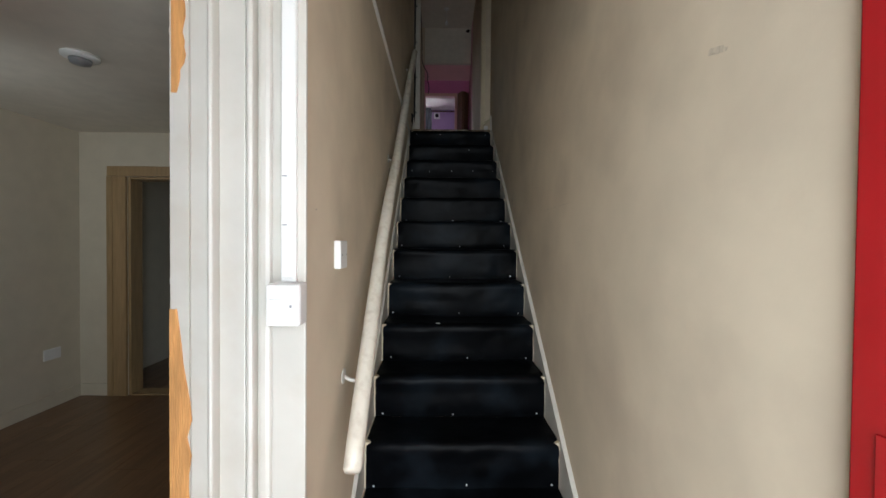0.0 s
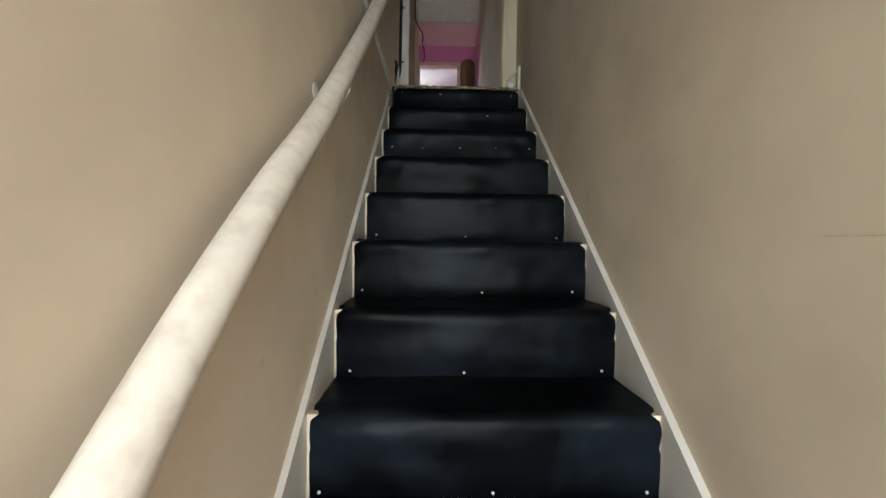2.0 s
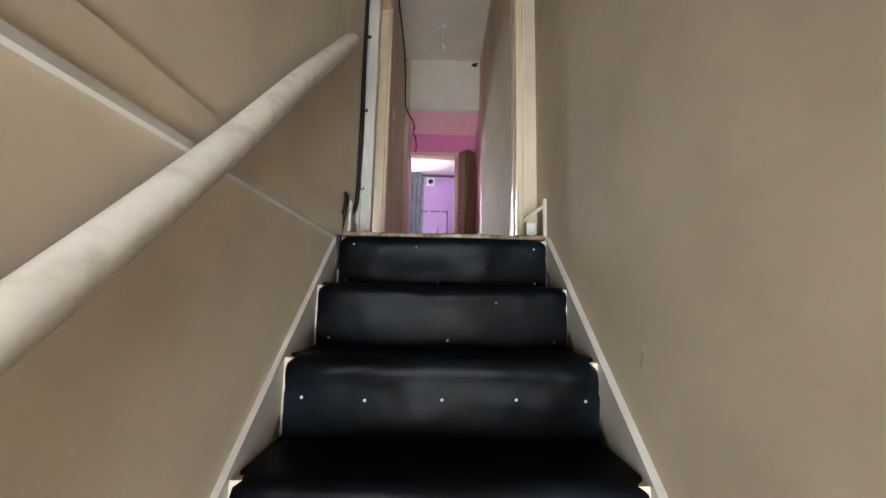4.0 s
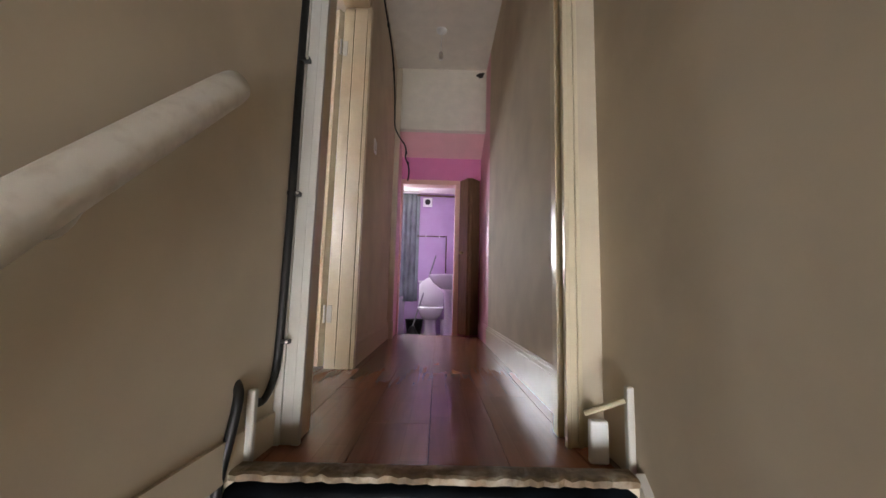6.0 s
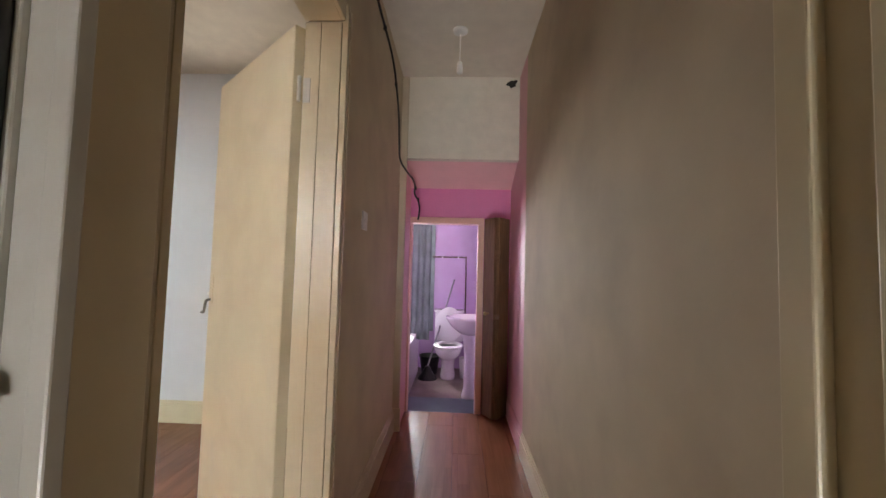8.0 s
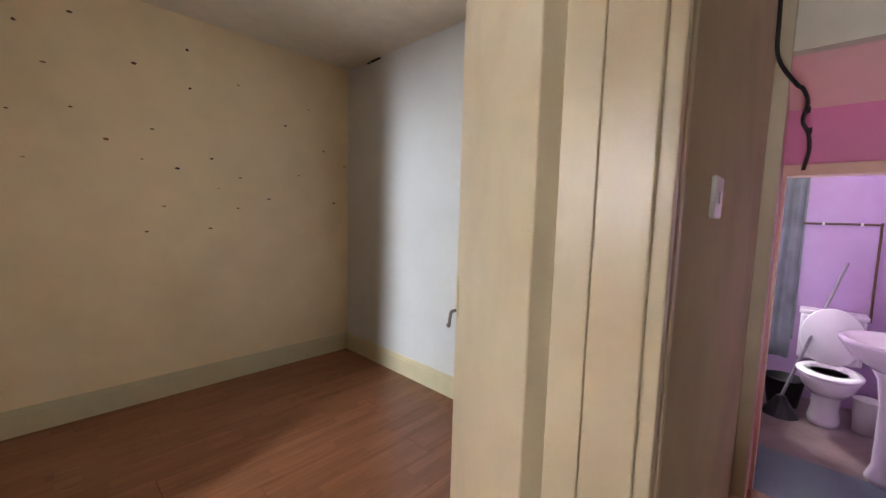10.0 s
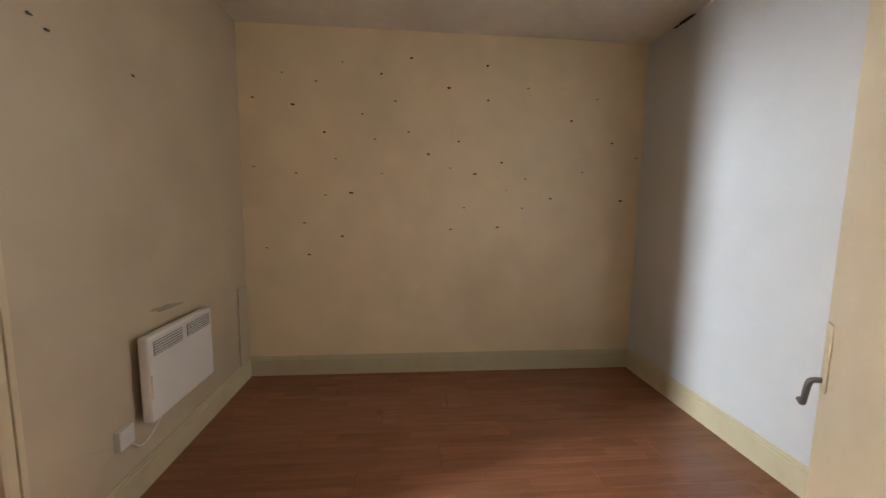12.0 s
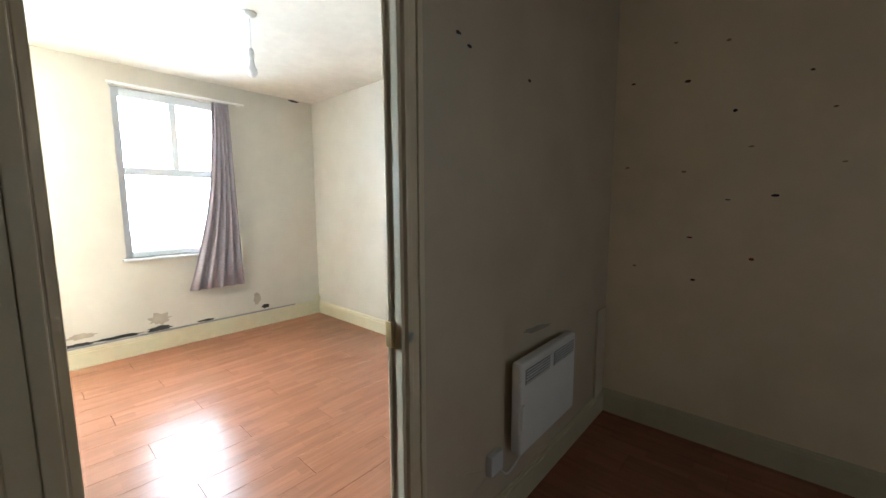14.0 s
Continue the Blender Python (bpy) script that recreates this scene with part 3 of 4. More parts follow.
# ---- entrance ----
red = base("front_door", 0.46, -4.2, G, "red painted front door standing open against the wall", "door")
part("leaf", board(0.440, 0.463, -4.41, -3.657, G + 0.008, G + 2.02, 0.004), REDPAINT, red)
for z0, z1 in ((G + 0.2, G + 0.85), (G + 1.05, G + 1.85)):
    part("panel", board(0.434, 0.4395, -4.26, -3.80, z0, z1, 0.003), REDPAINT, red)
part("lock_plate", board(0.436, 0.4395, -3.74, -3.69, G + 0.92, G + 1.08, 0.002), REDPAINT, red)

sf = new("door_frame_shop")
tagged(sf, "battered white door frame with split bare timber", "", "", "structure")
bm = bmesh.new()
box(bm, -0.744, -0.70, -3.24, -3.10, G, -0.142)
part("frame_post", bm, WHITE_GLOSS, sf, "white paint peeling off the timber")


def torn(name, x0, x1, y, z0, z1, seed):
    """A torn strip of bare wood with ragged edges."""
    rnd = random.Random(seed)
    n_ = 26
    bm = bmesh.new()
    rows = []
    for k in range(n_ + 1):
        z = z0 + (z1 - z0) * k / n_
        e = min(k, n_ - k) / 5
        w = (x1 - x0) * min(1, 0.3 + e * 0.7) * rnd.uniform(0.72, 1.0)
        a = [(x0, y, z), (x0, y - 0.004, z), (x0 + w, y - 0.004 + rnd.uniform(-0.001, 0.001), z), (x0 + w + 0.002, y, z)]
        rows.append([bm.verts.new(p) for p in a])
    for r0, r1 in zip(rows, rows[1:]):
        for k in range(4):
            bm.faces.new((r0[k], r0[(k + 1) % 4], r1[(k + 1) % 4], r1[k]))
    bm.faces.new(rows[0])
    bm.faces.new(list(reversed(rows[-1])))
    return part(name, bm, BARE, sf, "bare split orange timber")


torn("bare_wood", -0.744, -0.694, -3.24, G, -1.373, 3)
torn("bare_wood", -0.738, -0.706, -3.24, -0.86, -0.40, 5)
part("planted_board", board(-0.70, -0.655, -3.235, -3.10, G, -0.142, 0.004), WHITE_GLOSS, sf)
part("outer_bead", board(-0.655, -0.641, -3.247, -3.10, G, -0.142, 0.006), WHITE_GLOSS, sf)
part("flat_board", board(-0.641, -0.577, -3.218, -3.10, G, -0.142, 0.003), WHITE_GLOSS, sf)
part("inner_bead", board(-0.574, -0.557, -3.225, -3.10, G, -0.142, 0.007), WHITE_GLOSS, sf)
part("quadrant", board(-0.557, -0.522, -3.205, -3.10, G, -0.142, 0.012), WHITE_GLOSS, sf)
part("backing_board", board(-0.522, -0.438, -3.195, -3.182, G, -0.142, 0.003), WHITE_GLOSS, sf)
for z in (-0.72, -1.315, -1.486, -1.612, -1.9, -2.2):
    part("lock_remnant", board(-0.750, -0.743, -3.235, -3.215, z, z + 0.016, 0.002), STEEL, sf)

sw = base("light_switch", -0.474, -3.196, -1.36, "white surface-mounted double light switch below a cable duct", "light switch")
part("box", board(-0.512, -0.434, -3.246, -3.196, -1.412, -1.310, 0.005), PLASTIC, sw)
pl = part("plate", board(-0.511, -0.435, -3.253, -3.2465, -1.410, -1.312, 0.003), PLASTIC, sw)
for k in (0, 1):
    part("rocker", board(-0.502 + 0.019 * k, -0.486 + 0.019 * k, -3.258, -3.2535, -1.378, -1.346, 0.002), PLASTIC, pl)
part("screw", board(-0.456, -0.450, -3.255, -3.2532, -1.366, -1.359, 0.001), GREY_PLASTIC, pl)
dk = base("cable_duct", -0.476, -3.196, -0.9, "white plastic cable duct running up from the switch", "cable duct")
part("duct", board(-0.494, -0.458, -3.208, -3.1955, -1.309, -0.142, 0.001), PLASTIC, dk)
part("lid", board(-0.493, -0.459, -3.212, -3.2082, -1.300, -0.142, 0.002), PLASTIC, dk)
for z in (-1.17, -1.05):
    part("scuff", board(-0.490, -0.478, -3.2126, -3.2121, z, z + 0.003, 0.0001), GREY_PLASTIC, dk)
sw2 = base("light_switch", -0.447, -2.865, -1.25, "blank white box plate on the cream stair wall", "light switch")
part("plate", board(-0.4468, -0.424, -2.91, -2.822, -1.298, -1.205, 0.004), PLASTIC, sw2)
for y in (-2.895, -2.835):
    part("screw", board(-0.4238, -0.4228, y - 0.003, y + 0.003, -1.255, -1.249, 0.0003), GREY_PLASTIC, sw2)

# downstairs room
df = new("door_frame_back_room")
tagged(df, "varnished pine door frame of the back room", "", "", "structure")
PINE = material("varnished pine", (0.36, 0.24, 0.12), 0.4, vary=0.15, grain=8, bump=0.2, stretch=(6, 6, 0.6))
upright_moulding("architrave", -2.876, -2.72, -0.95, -0.932, G, G + 1.84, "y-", PINE, df)
part("head_architrave", board(-2.876, -1.82, -0.952, -0.932, G + 1.842, G + 1.925), PINE, df)
part("jamb_lining", board(-2.718, -2.695, -0.93, -0.80, G, G + 1.84), PINE, df)
part("jamb_lining", board(-2.005, -1.982, -0.93, -0.80, G, G + 1.84), PINE, df)
part("head_lining", board(-2.694, -2.006, -0.93, -0.80, G + 1.82, G + 1.84), PINE, df)
part("architrave", board(-1.98, -1.82, -0.95, -0.932, G, G + 1.84), PINE, df)
part("threshold", board(-2.694, -2.006, -0.94, -0.80, G + 0.001, G + 0.012, 0.003), PINE, df)
structure("baseboard_shop", [(-3.12, -3.108, -2.84, -0.93, G, G + 0.10), (-3.108, -2.88, -0.942, -0.93, G, G + 0.10)], DOWN, "pale painted low skirting")
structure("baseboard_back_room", [(-3.15, -3.138, -0.80, 1.2, G, G + 0.11)], BROWN, "dark skirting of the back room")
sm = base("smoke_alarm", -1.865, -2.26, -0.31, "round white ceiling light fitting on the downstairs ceiling", "ceiling fitting")
part("base_plate", lathe([(0.001, 0.0), (0.075, 0.0), (0.075, -0.012), (0.05, -0.02), (0.001, -0.02)], 28, at=(-1.865, -2.26, -0.31)), PLASTIC, sm, smooth=True)
part("cover", lathe([(0.001, -0.0205), (0.045, -0.0205), (0.04, -0.04), (0.001, -0.045)], 24, at=(-1.865, -2.26, -0.31)), GREY_PLASTIC, sm, smooth=True)
so = base("wall_socket", -3.12, -1.17, -2.10, "small white wall socket low on the cream wall", "socket")
part("plate", board(-3.1195, -3.108, -1.235, -1.105, -2.145, -2.06, 0.003), PLASTIC, so)

# ---- corridor ----
ar = new("door_frame_bedroom")
tagged(ar, "cream gloss door frame of the rear bedroom", "", "", "structure")
part("jamb_lining", board(-0.572, -0.515, 1.195, 1.2148, 0, 2.04, 0.002), GLOSS, ar)
part("jamb_stop", board(-0.512, -0.438, 1.190, 1.2148, 0, 2.04, 0.003), GLOSS, ar)
upright_moulding("architrave", -0.4398, -0.424, 1.198, 1.262, 0, 2.11, "x+", GLOSS, ar)
part("head_lining", board(-0.572, -0.438, 0.42, 1.19, 2.041, 2.058, 0.002), GLOSS, ar)
part("head_architrave", board(-0.4398, -0.424, 0.40, 1.19, 2.042, 2.11, 0.003), GLOSS, ar)
part("jamb_lining", board(-0.572, -0.438, 0.4202, 0.44, 0, 2.04, 0.002), GLOSS, ar)

D0 = Vector((-0.585, 1.188, 0))
DDIR = Vector((-0.766, 0.643, 0)).normalized()
door = base("door_1", D0.x, D0.y, 0, "flat cream painted bedroom door standing wide open", "door")
ang = math.atan2(DDIR.y, DDIR.x)
DM = Matrix.Translation(D0) @ Matrix.Rotation(ang, 4, "Z")


def on_door(name, bm, mat, parent, label=""):
    bm.transform(DM)
    return part(name, bm, mat, parent, label)


on_door("leaf", board(0.004, 0.757, -0.020, 0.020, 0.012, 2.02, 0.003), GLOSS, door)
hd = on_door("handle_plate", board(0.700, 0.738, 0.0202, 0.0245, 0.97, 1.11, 0.003), GLOSS, door, "handle plate painted over in cream")
on_door("lever", tube(curve_points([(0.722, 0.02, 0.99), (0.722, 0.040, 0.985), (0.723, 0.045, 0.965), (0.726, 0.047, 0.938), (0.734, 0.048, 0.930), (0.752, 0.049, 0.930)], 5), 0.006, 8), DULL_STEEL, hd, "bent steel lever")
on_door("latch", board(0.7572, 0.772, -0.01, 0.01, 0.955, 0.985, 0.002), STEEL, door)
for z in (0.28, 1.786):
    h = part("hinge", lathe([(0.0005, -0.045), (0.007, -0.045), (0.007, 0.045), (0.0005, 0.045)], 10, at=(-0.580, 1.180, z)), STEEL, door)
    part("hinge_leaf", board(-0.571, -0.545, 1.1915, 1.1948, z - 0.045, z + 0.045, 0.001), WHITE_GLOSS, h)

sk = new("baseboard_corridor")
tagged(sk, "cream gloss skirting with a moulded top", "", "", "structure")


def skirting(x0, x1, y0, y1, side, mat, parent, h=0.15, t=0.018):
    """A skirting board with a stepped, rounded top; side: where the wall is."""
    bm = bmesh.new()
    for z0, z1, k in ((0, h * 0.82, 1.0), (h * 0.82, h * 0.92, 0.7), (h * 0.92, h, 0.4)):
        a, b, c, d = x0, x1, y0, y1
        if side == "x+":
            a = x1 - t * k
        elif side == "x-":
            b = x0 + t * k
        elif side == "y+":
            c = y1 - t * k
        else:
            d = y0 + t * k
        box(bm, a, b, c, d, z0, z1)
    return part("skirting", bm, mat, parent)


skirting(0.414, 0.434, 0.334, 2.348, "x+", GLOSS, sk)
skirting(0.414, 0.434, 2.352, 3.036, "x+", PINK, sk)
skirting(-0.44, -0.42, 1.264, 2.64, "x-", CREAM, sk)
pil = new("trim_pilaster")
tagged(pil, "cream painted post where the corridor narrows", "", "", "structure")
part("post", board(-0.44, -0.390, 2.640, 2.659, 0.16, TOP - 0.01, 0.004), CREAM, pil)
part("plinth_block", board(-0.44, -0.382, 2.632, 2.6595, 0, 0.16, 0.004), GLOSS, pil)
s3 = base("light_switch", -0.44, 1.615, 1.37, "white light switch on the corridor wall", "light switch")
part("plate", board(-0.4398, -0.430, 1.575, 1.655, 1.33, 1.415, 0.003), PLASTIC, s3)
part("rocker", board(-0.4298, -0.427, 1.607, 1.623, 1.36, 1.385, 0.002), PLASTIC, s3)


def pendant(x, y, z, drop, bulb, label):
    p = base("pendant_lamp", x, y, z, label, "pendant lamp")
    part("ceiling_rose", lathe([(0.001, 0.0), (0.045, 0.0), (0.043, -0.012), (0.02, -0.028), (0.001, -0.03)], 24, at=(x, y, z)), PLASTIC, p, smooth=True)
    part("flex", tube([(x, y, z - 0.028), (x, y, z - drop)], 0.003, 6), PLASTIC, p)
    part("lamp_holder", lathe([(0.001, 0), (0.013, 0.0), (0.018, -0.03), (0.018, -0.065), (0.001, -0.065)], 16, at=(x, y, z - drop)), PLASTIC, p, smooth=True)
    if bulb:
        part("bulb", lathe([(0.001, 0), (0.012, -0.004), (0.016, -0.03), (0.029, -0.06), (0.030, -0.08), (0.020, -0.102), (0.001, -0.11)], 18, at=(x, y, z - drop - 0.066)), PORCELAIN, p, smooth=True)
    return p


pendant(-0.016, 2.10, TOP, 0.20, False, "white ceiling rose with a bare lamp holder in the corridor")
pendant(-2.02, -2.25, TOP, 0.22, True, "white pendant flex with a bare bulb in the front room")
pendant(-1.98, 1.05, TOP, 0.27, True, "white pendant flex with a bare bulb in the rear room")
al = base("ceiling_disc", -0.01, 1.55, TOP, "small round white fitting on the corridor ceiling", "ceiling fitting")
part("disc", lathe([(0.001, 0), (0.05, 0), (0.05, -0.02), (0.035, -0.03), (0.001, -0.032)], 24, at=(-0.01, 1.35, TOP)), PLASTIC, al, smooth=True)


FAINT = material("faint grubby mark", (0.575, 0.48, 0.355), 0.7, vary=0.1, bump=0)


def blotch(name, centre, across, up, n_, seed, mat, thick=0.003):
    """A ragged flat patch on a surface."""
    rnd = random.Random(seed)
    bm = bmesh.new()
    c, a, u = Vector(centre), Vector(across), Vector(up)
    w = a.cross(u).normalized() * thick
    f0, f1 = [], []
    for k in range(n_):
        t = 2 * math.pi * k / n_
        r = rnd.uniform(0.55, 1.0)
        p = c + r * (math.cos(t) * a + math.sin(t) * u)
        f0.append(bm.verts.new(p))
        f1.append(bm.verts.new(p + w))
    bm.faces.new(f0)
    bm.faces.new(list(reversed(f1)))
    for k in range(n_):
        bm.faces.new((f0[k], f0[(k + 1) % n_], f1[(k + 1) % n_], f1[k]))
    return tagged(part(name, bm, mat), "", "", "", "structure")


blotch("damage_bulkhead", (0.375, 2.659, 2.55), (0.05, 0, 0.01), (0, 0, 0.035), 14, 1, MOULD)

SCUFF = material("grey scuff on paint", (0.53, 0.455, 0.35), 0.75, vary=0.25, grain=60, bump=0)
STAIR_MARKS = ((0.463, -1.1, -0.35, 0.016, 0.005, 4), (0.463, -0.7, 0.55, 0.02, 0.006, 7), (0.463, -3.37, -0.81, 0.035, 0.010, 11), (0.463, -1.635, -0.805, 0.022, 0.003, 12), (0.463, -1.717, -0.84, 0.006, 0.008, 13), (0.463, -1.375, -0.36, 0.010, 0.007, 14), (0.463, -0.69, -0.38, 0.012, 0.03, 15), (0.463, -1.19, -0.88, 0.015, 0.04, 16), (0.463, -1.35, -0.747, 0.016, 0.002, 17), (0.463, -2.3, -1.03, 0.30, 0.0012, 18))
for x, y, z, a, u, s_ in STAIR_MARKS:
    slope = 0.0 if s_ == 18 else 0.3
    blotch("wall_mark", (x, y, z), (0, a, slope * a), (0, -slope * u, u), 15, s_, SCUFF if s_ > 10 else FAINT, -0.0008)
for y, z, a, u, s_ in ((-1.95, -0.9, 0.03, 0.006, 8), (-1.3, -0.75, 0.015, 0.01, 9), (-2.2, -0.3, 0.04, 0.004, 10), (-1.41, -0.889, 0.012, 0.016, 19), (-1.93, -1.28, 0.008, 0.010, 20), (-3.09, -1.12, 0.010, 0.003, 21), (-1.44, -0.855, 0.006, 0.006, 22), (-2.29, -1.618, 0.004, 0.03, 23)):
    blotch("wall_mark", (-0.4465, y, z), (0, a, 0.2 * a), (0, 0, u), 15, s_, SCUFF if s_ > 10 else FAINT, 0.0008)
blotch("dust_smear", (-0.108, -1.975, -1.671), (0.022, 0, 0), (0, 0.010, 0.001), 11, 31, PLASTIC, 0.001)

# folded bathroom door
DOORBROWN = material("brown varnished door", (0.20, 0.115, 0.06), 0.45, vary=0.25, grain=10, bump=0.25, stretch=(8, 8, 0.7))
fd = base("folding_door", 0.19, 3.02, 0, "brown folding bathroom door folded back against the pink wall", "door")


def leaf_between(name, a, b, z0, z1, thick, mat, parent, label=""):
    a, b = Vector(a), Vector(b)
    L = (b - a).length
    bm = board(0, L, -thick / 2, thick / 2, z0, z1, 0.003)
    bm.transform(Matrix.Translation(a) @ Matrix.Rotation(math.atan2((b - a).y, (b - a).x), 4, "Z"))
    return part(name, bm, mat, parent, label)


leaf_between("panel", (0.226, 3.010, 0), (0.300, 2.885, 0), 0.015, 1.58, 0.026, DOORBROWN, fd)
leaf_between("panel", (0.318, 2.885, 0), (0.412, 3.000, 0), 0.015, 1.58, 0.026, DOORBROWN, fd)
for z in (0.25, 0.8, 1.3):
    part("hinge", board(0.285, 0.335, 2.862, 2.868, z - 0.02, z + 0.02, 0.002), DOORBROWN, fd)
part("knob", lathe([(0.001, 0), (0.008, 0), (0.008, 0.015), (0.017, 0.03), (0.012, 0.042), (0.001, 0.045)], 14), BRASS, fd, smooth=True).matrix_world = Matrix.Translation((0.255, 2.935, 0.82)) @ Euler((0, radians(-90), radians(32))).to_matrix().to_4x4()
bf = new("door_frame_bathroom")
tagged(bf, "pale pink painted frame of the bathroom door", "", "", "structure")
PALEPINK = material("pale pink gloss", (0.80, 0.50, 0.42), 0.35, vary=0.05, bump=0.15)
part("jamb_lining", board(-0.399, -0.385, 3.020, 3.14, -0.2, 1.54, 0.002), PALEPINK, bf)
part("jamb_lining", board(0.167, 0.215, 3.020, 3.14, -0.2, 1.54, 0.002), PALEPINK, bf)
part("head_lining", board(-0.399, 0.215, 3.018, 3.14, 1.541, 1.59, 0.002), PALEPINK, bf)

# ---- bathroom ----
wc = base("toilet", -0.09, 4.85, -0.2, "white close-coupled toilet with its lid raised", "toilet")
X, Y, Z = -0.085, 4.74, -0.2
part("pedestal", lathe([(0.001, 0), (0.10, 0), (0.10, 0.04), (0.085, 0.12), (0.09, 0.22), (0.12, 0.28), (0.001, 0.28)], 24, 0.95, 1.35, (X, Y + 0.03, Z)), PORCELAIN, wc, smooth=True)
bw = part("bowl", lathe([(0.001, 0.24), (0.10, 0.25), (0.15, 0.31), (0.175, 0.38), (0.178, 0.40), (0.15, 0.40), (0.125, 0.37), (0.08, 0.30), (0.001, 0.28)], 28, 1.0, 1.25, (X, Y - 0.03, Z)), PORCELAIN, wc, smooth=True)
part("seat", lathe([(0.118, 0.402), (0.185, 0.402), (0.188, 0.415), (0.180, 0.425), (0.122, 0.425), (0.118, 0.402)], 28, 1.0, 1.25, (X, Y - 0.03, Z)), PLASTIC, wc, smooth=True)
bm = lathe([(0.001, 0), (0.178, 0), (0.185, 0.008), (0.178, 0.016), (0.001, 0.018)], 28, 1.0, 1.22)
bm.transform(Matrix.Translation((X, Y + 0.17, Z + 0.64)) @ Euler((radians(82), 0, 0)).to_matrix().to_4x4())
part("lid", bm, PLASTIC, wc, smooth=True)
part("cistern", board(X - 0.19, X + 0.19, Y + 0.27, Y + 0.45, Z + 0.40, Z + 0.78, 0.02), PORCELAIN, wc)
part("cistern_lid", board(X - 0.2, X + 0.2, Y + 0.26, Y + 0.46, Z + 0.782, Z + 0.815, 0.01), PORCELAIN, wc)

bs = base("wash_basin", 0.15, 4.0, -0.2, "white pedestal wash basin with two taps", "wash basin")
part("pedestal", lathe([(0.001, 0), (0.085, 0), (0.085, 0.03), (0.062, 0.10), (0.06, 0.45), (0.08, 0.62), (0.11, 0.68), (0.001, 0.68)], 24, 1.0, 0.9, (0.16, 4.03, -0.2)), PORCELAIN, bs, smooth=True)
bm = lathe([(0.001, 0.66), (0.10, 0.67), (0.21, 0.75), (0.265, 0.83), (0.27, 0.855), (0.25, 0.86), (0.215, 0.83), (0.17, 0.77), (0.06, 0.73), (0.001, 0.73)], 32, 1.0, 0.95, (0.165, 4.03, -0.2))
part("bowl", bm, PORCELAIN, bs, smooth=True)
part("back_ledge", board(0.30, 0.468, 3.80, 4.26, 0.60, 0.66, 0.012), PORCELAIN, bs)
for y in (3.93, 4.13):
    tp = part("tap", tube(curve_points([(0.36, y, 0.66), (0.36, y, 0.72), (0.33, y, 0.735), (0.28, y, 0.725), (0.27, y, 0.70)], 5), 0.011, 10), STEEL, bs, smooth=True)
    part("tap_head", lathe([(0.001, 0), (0.02, 0), (0.024, 0.012), (0.016, 0.03), (0.001, 0.032)], 14, at=(0.36, y, 0.73)), STEEL, tp, smooth=True)
bt = base("bathtub", -0.8, 4.2, -0.2, "white bath along the wall behind the curtain", "bathtub")
part("side_panel", board(-0.50, -0.485, 3.30, 5.0, -0.2, 0.33, 0.003), PORCELAIN, bt)
bm = bmesh.new()
box(bm, -1.17, -0.47, 3.30, 3.36, 0.33, 0.37)
box(bm, -1.17, -0.47, 4.94, 5.0, 0.33, 0.37)
box(bm, -1.17, -1.11, 3.36, 4.94, 0.33, 0.37)
box(bm, -0.54, -0.47, 3.36, 4.94, 0.33, 0.37)
part("rim", bm, PORCELAIN, bt)
part("tub", board(-1.11, -0.54, 3.36, 4.94, 0.0, 0.02, 0.005), PORCELAIN, bt)


def curtain(name, x, y0, y1, z0, z1, folds, depth, mat, parent, axis="y", seed=0, flare=(0.0, 0.0)):
    """A hanging cloth with folds that deepen downwards."""
    n_, m_ = folds * 8, 14
    bm = bmesh.new()
    rows = []
    for j in range(m_ + 1):
        v = j / m_
        z = z1 + (z0 - z1) * v
        row = []
        for k in range(n_ + 1):
            u = k / n_
            d = depth * (0.6 + 0.6 * v) * math.sin(u * folds * 2 * math.pi + 0.8 * math.sin(v * 3 + u * 5 + seed)) + 0.3 * depth * noise.noise(Vector((u * 6, v * 3, seed)))
            lo, hi = y0 + flare[0] * v, y1 + flare[1] * v ** 2
            c = lo + (hi - lo) * u
            row.append(bm.verts.new((x + d, c, z) if axis == "y" else (c, x + d, z)))
        rows.append(row)
    for a, b in zip(rows, rows[1:]):
        for k in range(n_):
            bm.faces.new((a[k], a[k + 1], b[k + 1], b[k]))
    ob = part(name, bm, mat, parent, smooth=True)
    ob.modifiers.new("thickness", "SOLIDIFY").thickness = 0.002
    return ob


sc_ = base("shower_curtain", -0.40, 4.3, 0.2, "grey green shower curtain drawn aside over the bath", "shower curtain")
curtain("curtain_cloth", 4.55, -0.56, -0.32, 0.30, 1.85, 3, 0.012, SHOWER, sc_, axis="x", seed=2)
part("curtain_rail", tube([(-1.17, 4.55, 1.87), (-0.30, 4.55, 1.87)], 0.012, 10), STEEL, sc_)
tl = base("wall_panel", -0.6, 5.2, 0.8, "grey green stained panelling behind the bath", "wall panel")
part("sheet", board(-0.64, -0.31, 5.205, 5.2195, 0.30, 2.03, 0.003), SHOWER, tl)
pp = base("water_pipe", 0.1, 5.2, 0.5, "thin copper pipe clipped along the bathroom wall", "pipe")
part("pipe", tube(curve_points([(-0.34, 5.19, 1.33), (-0.1, 5.19, 1.332), (0.108, 5.19, 1.33), (0.126, 5.19, 1.31), (0.128, 5.19, 0.9), (0.130, 5.19, 0.55)], 5), 0.009, 8), BROWN, pp, smooth=True)
for x in (-0.2, 0.02):
    part("pipe_clip", board(x - 0.008, x + 0.008, 5.180, 5.2198, 1.318, 1.343, 0.002), PLASTIC, pp)
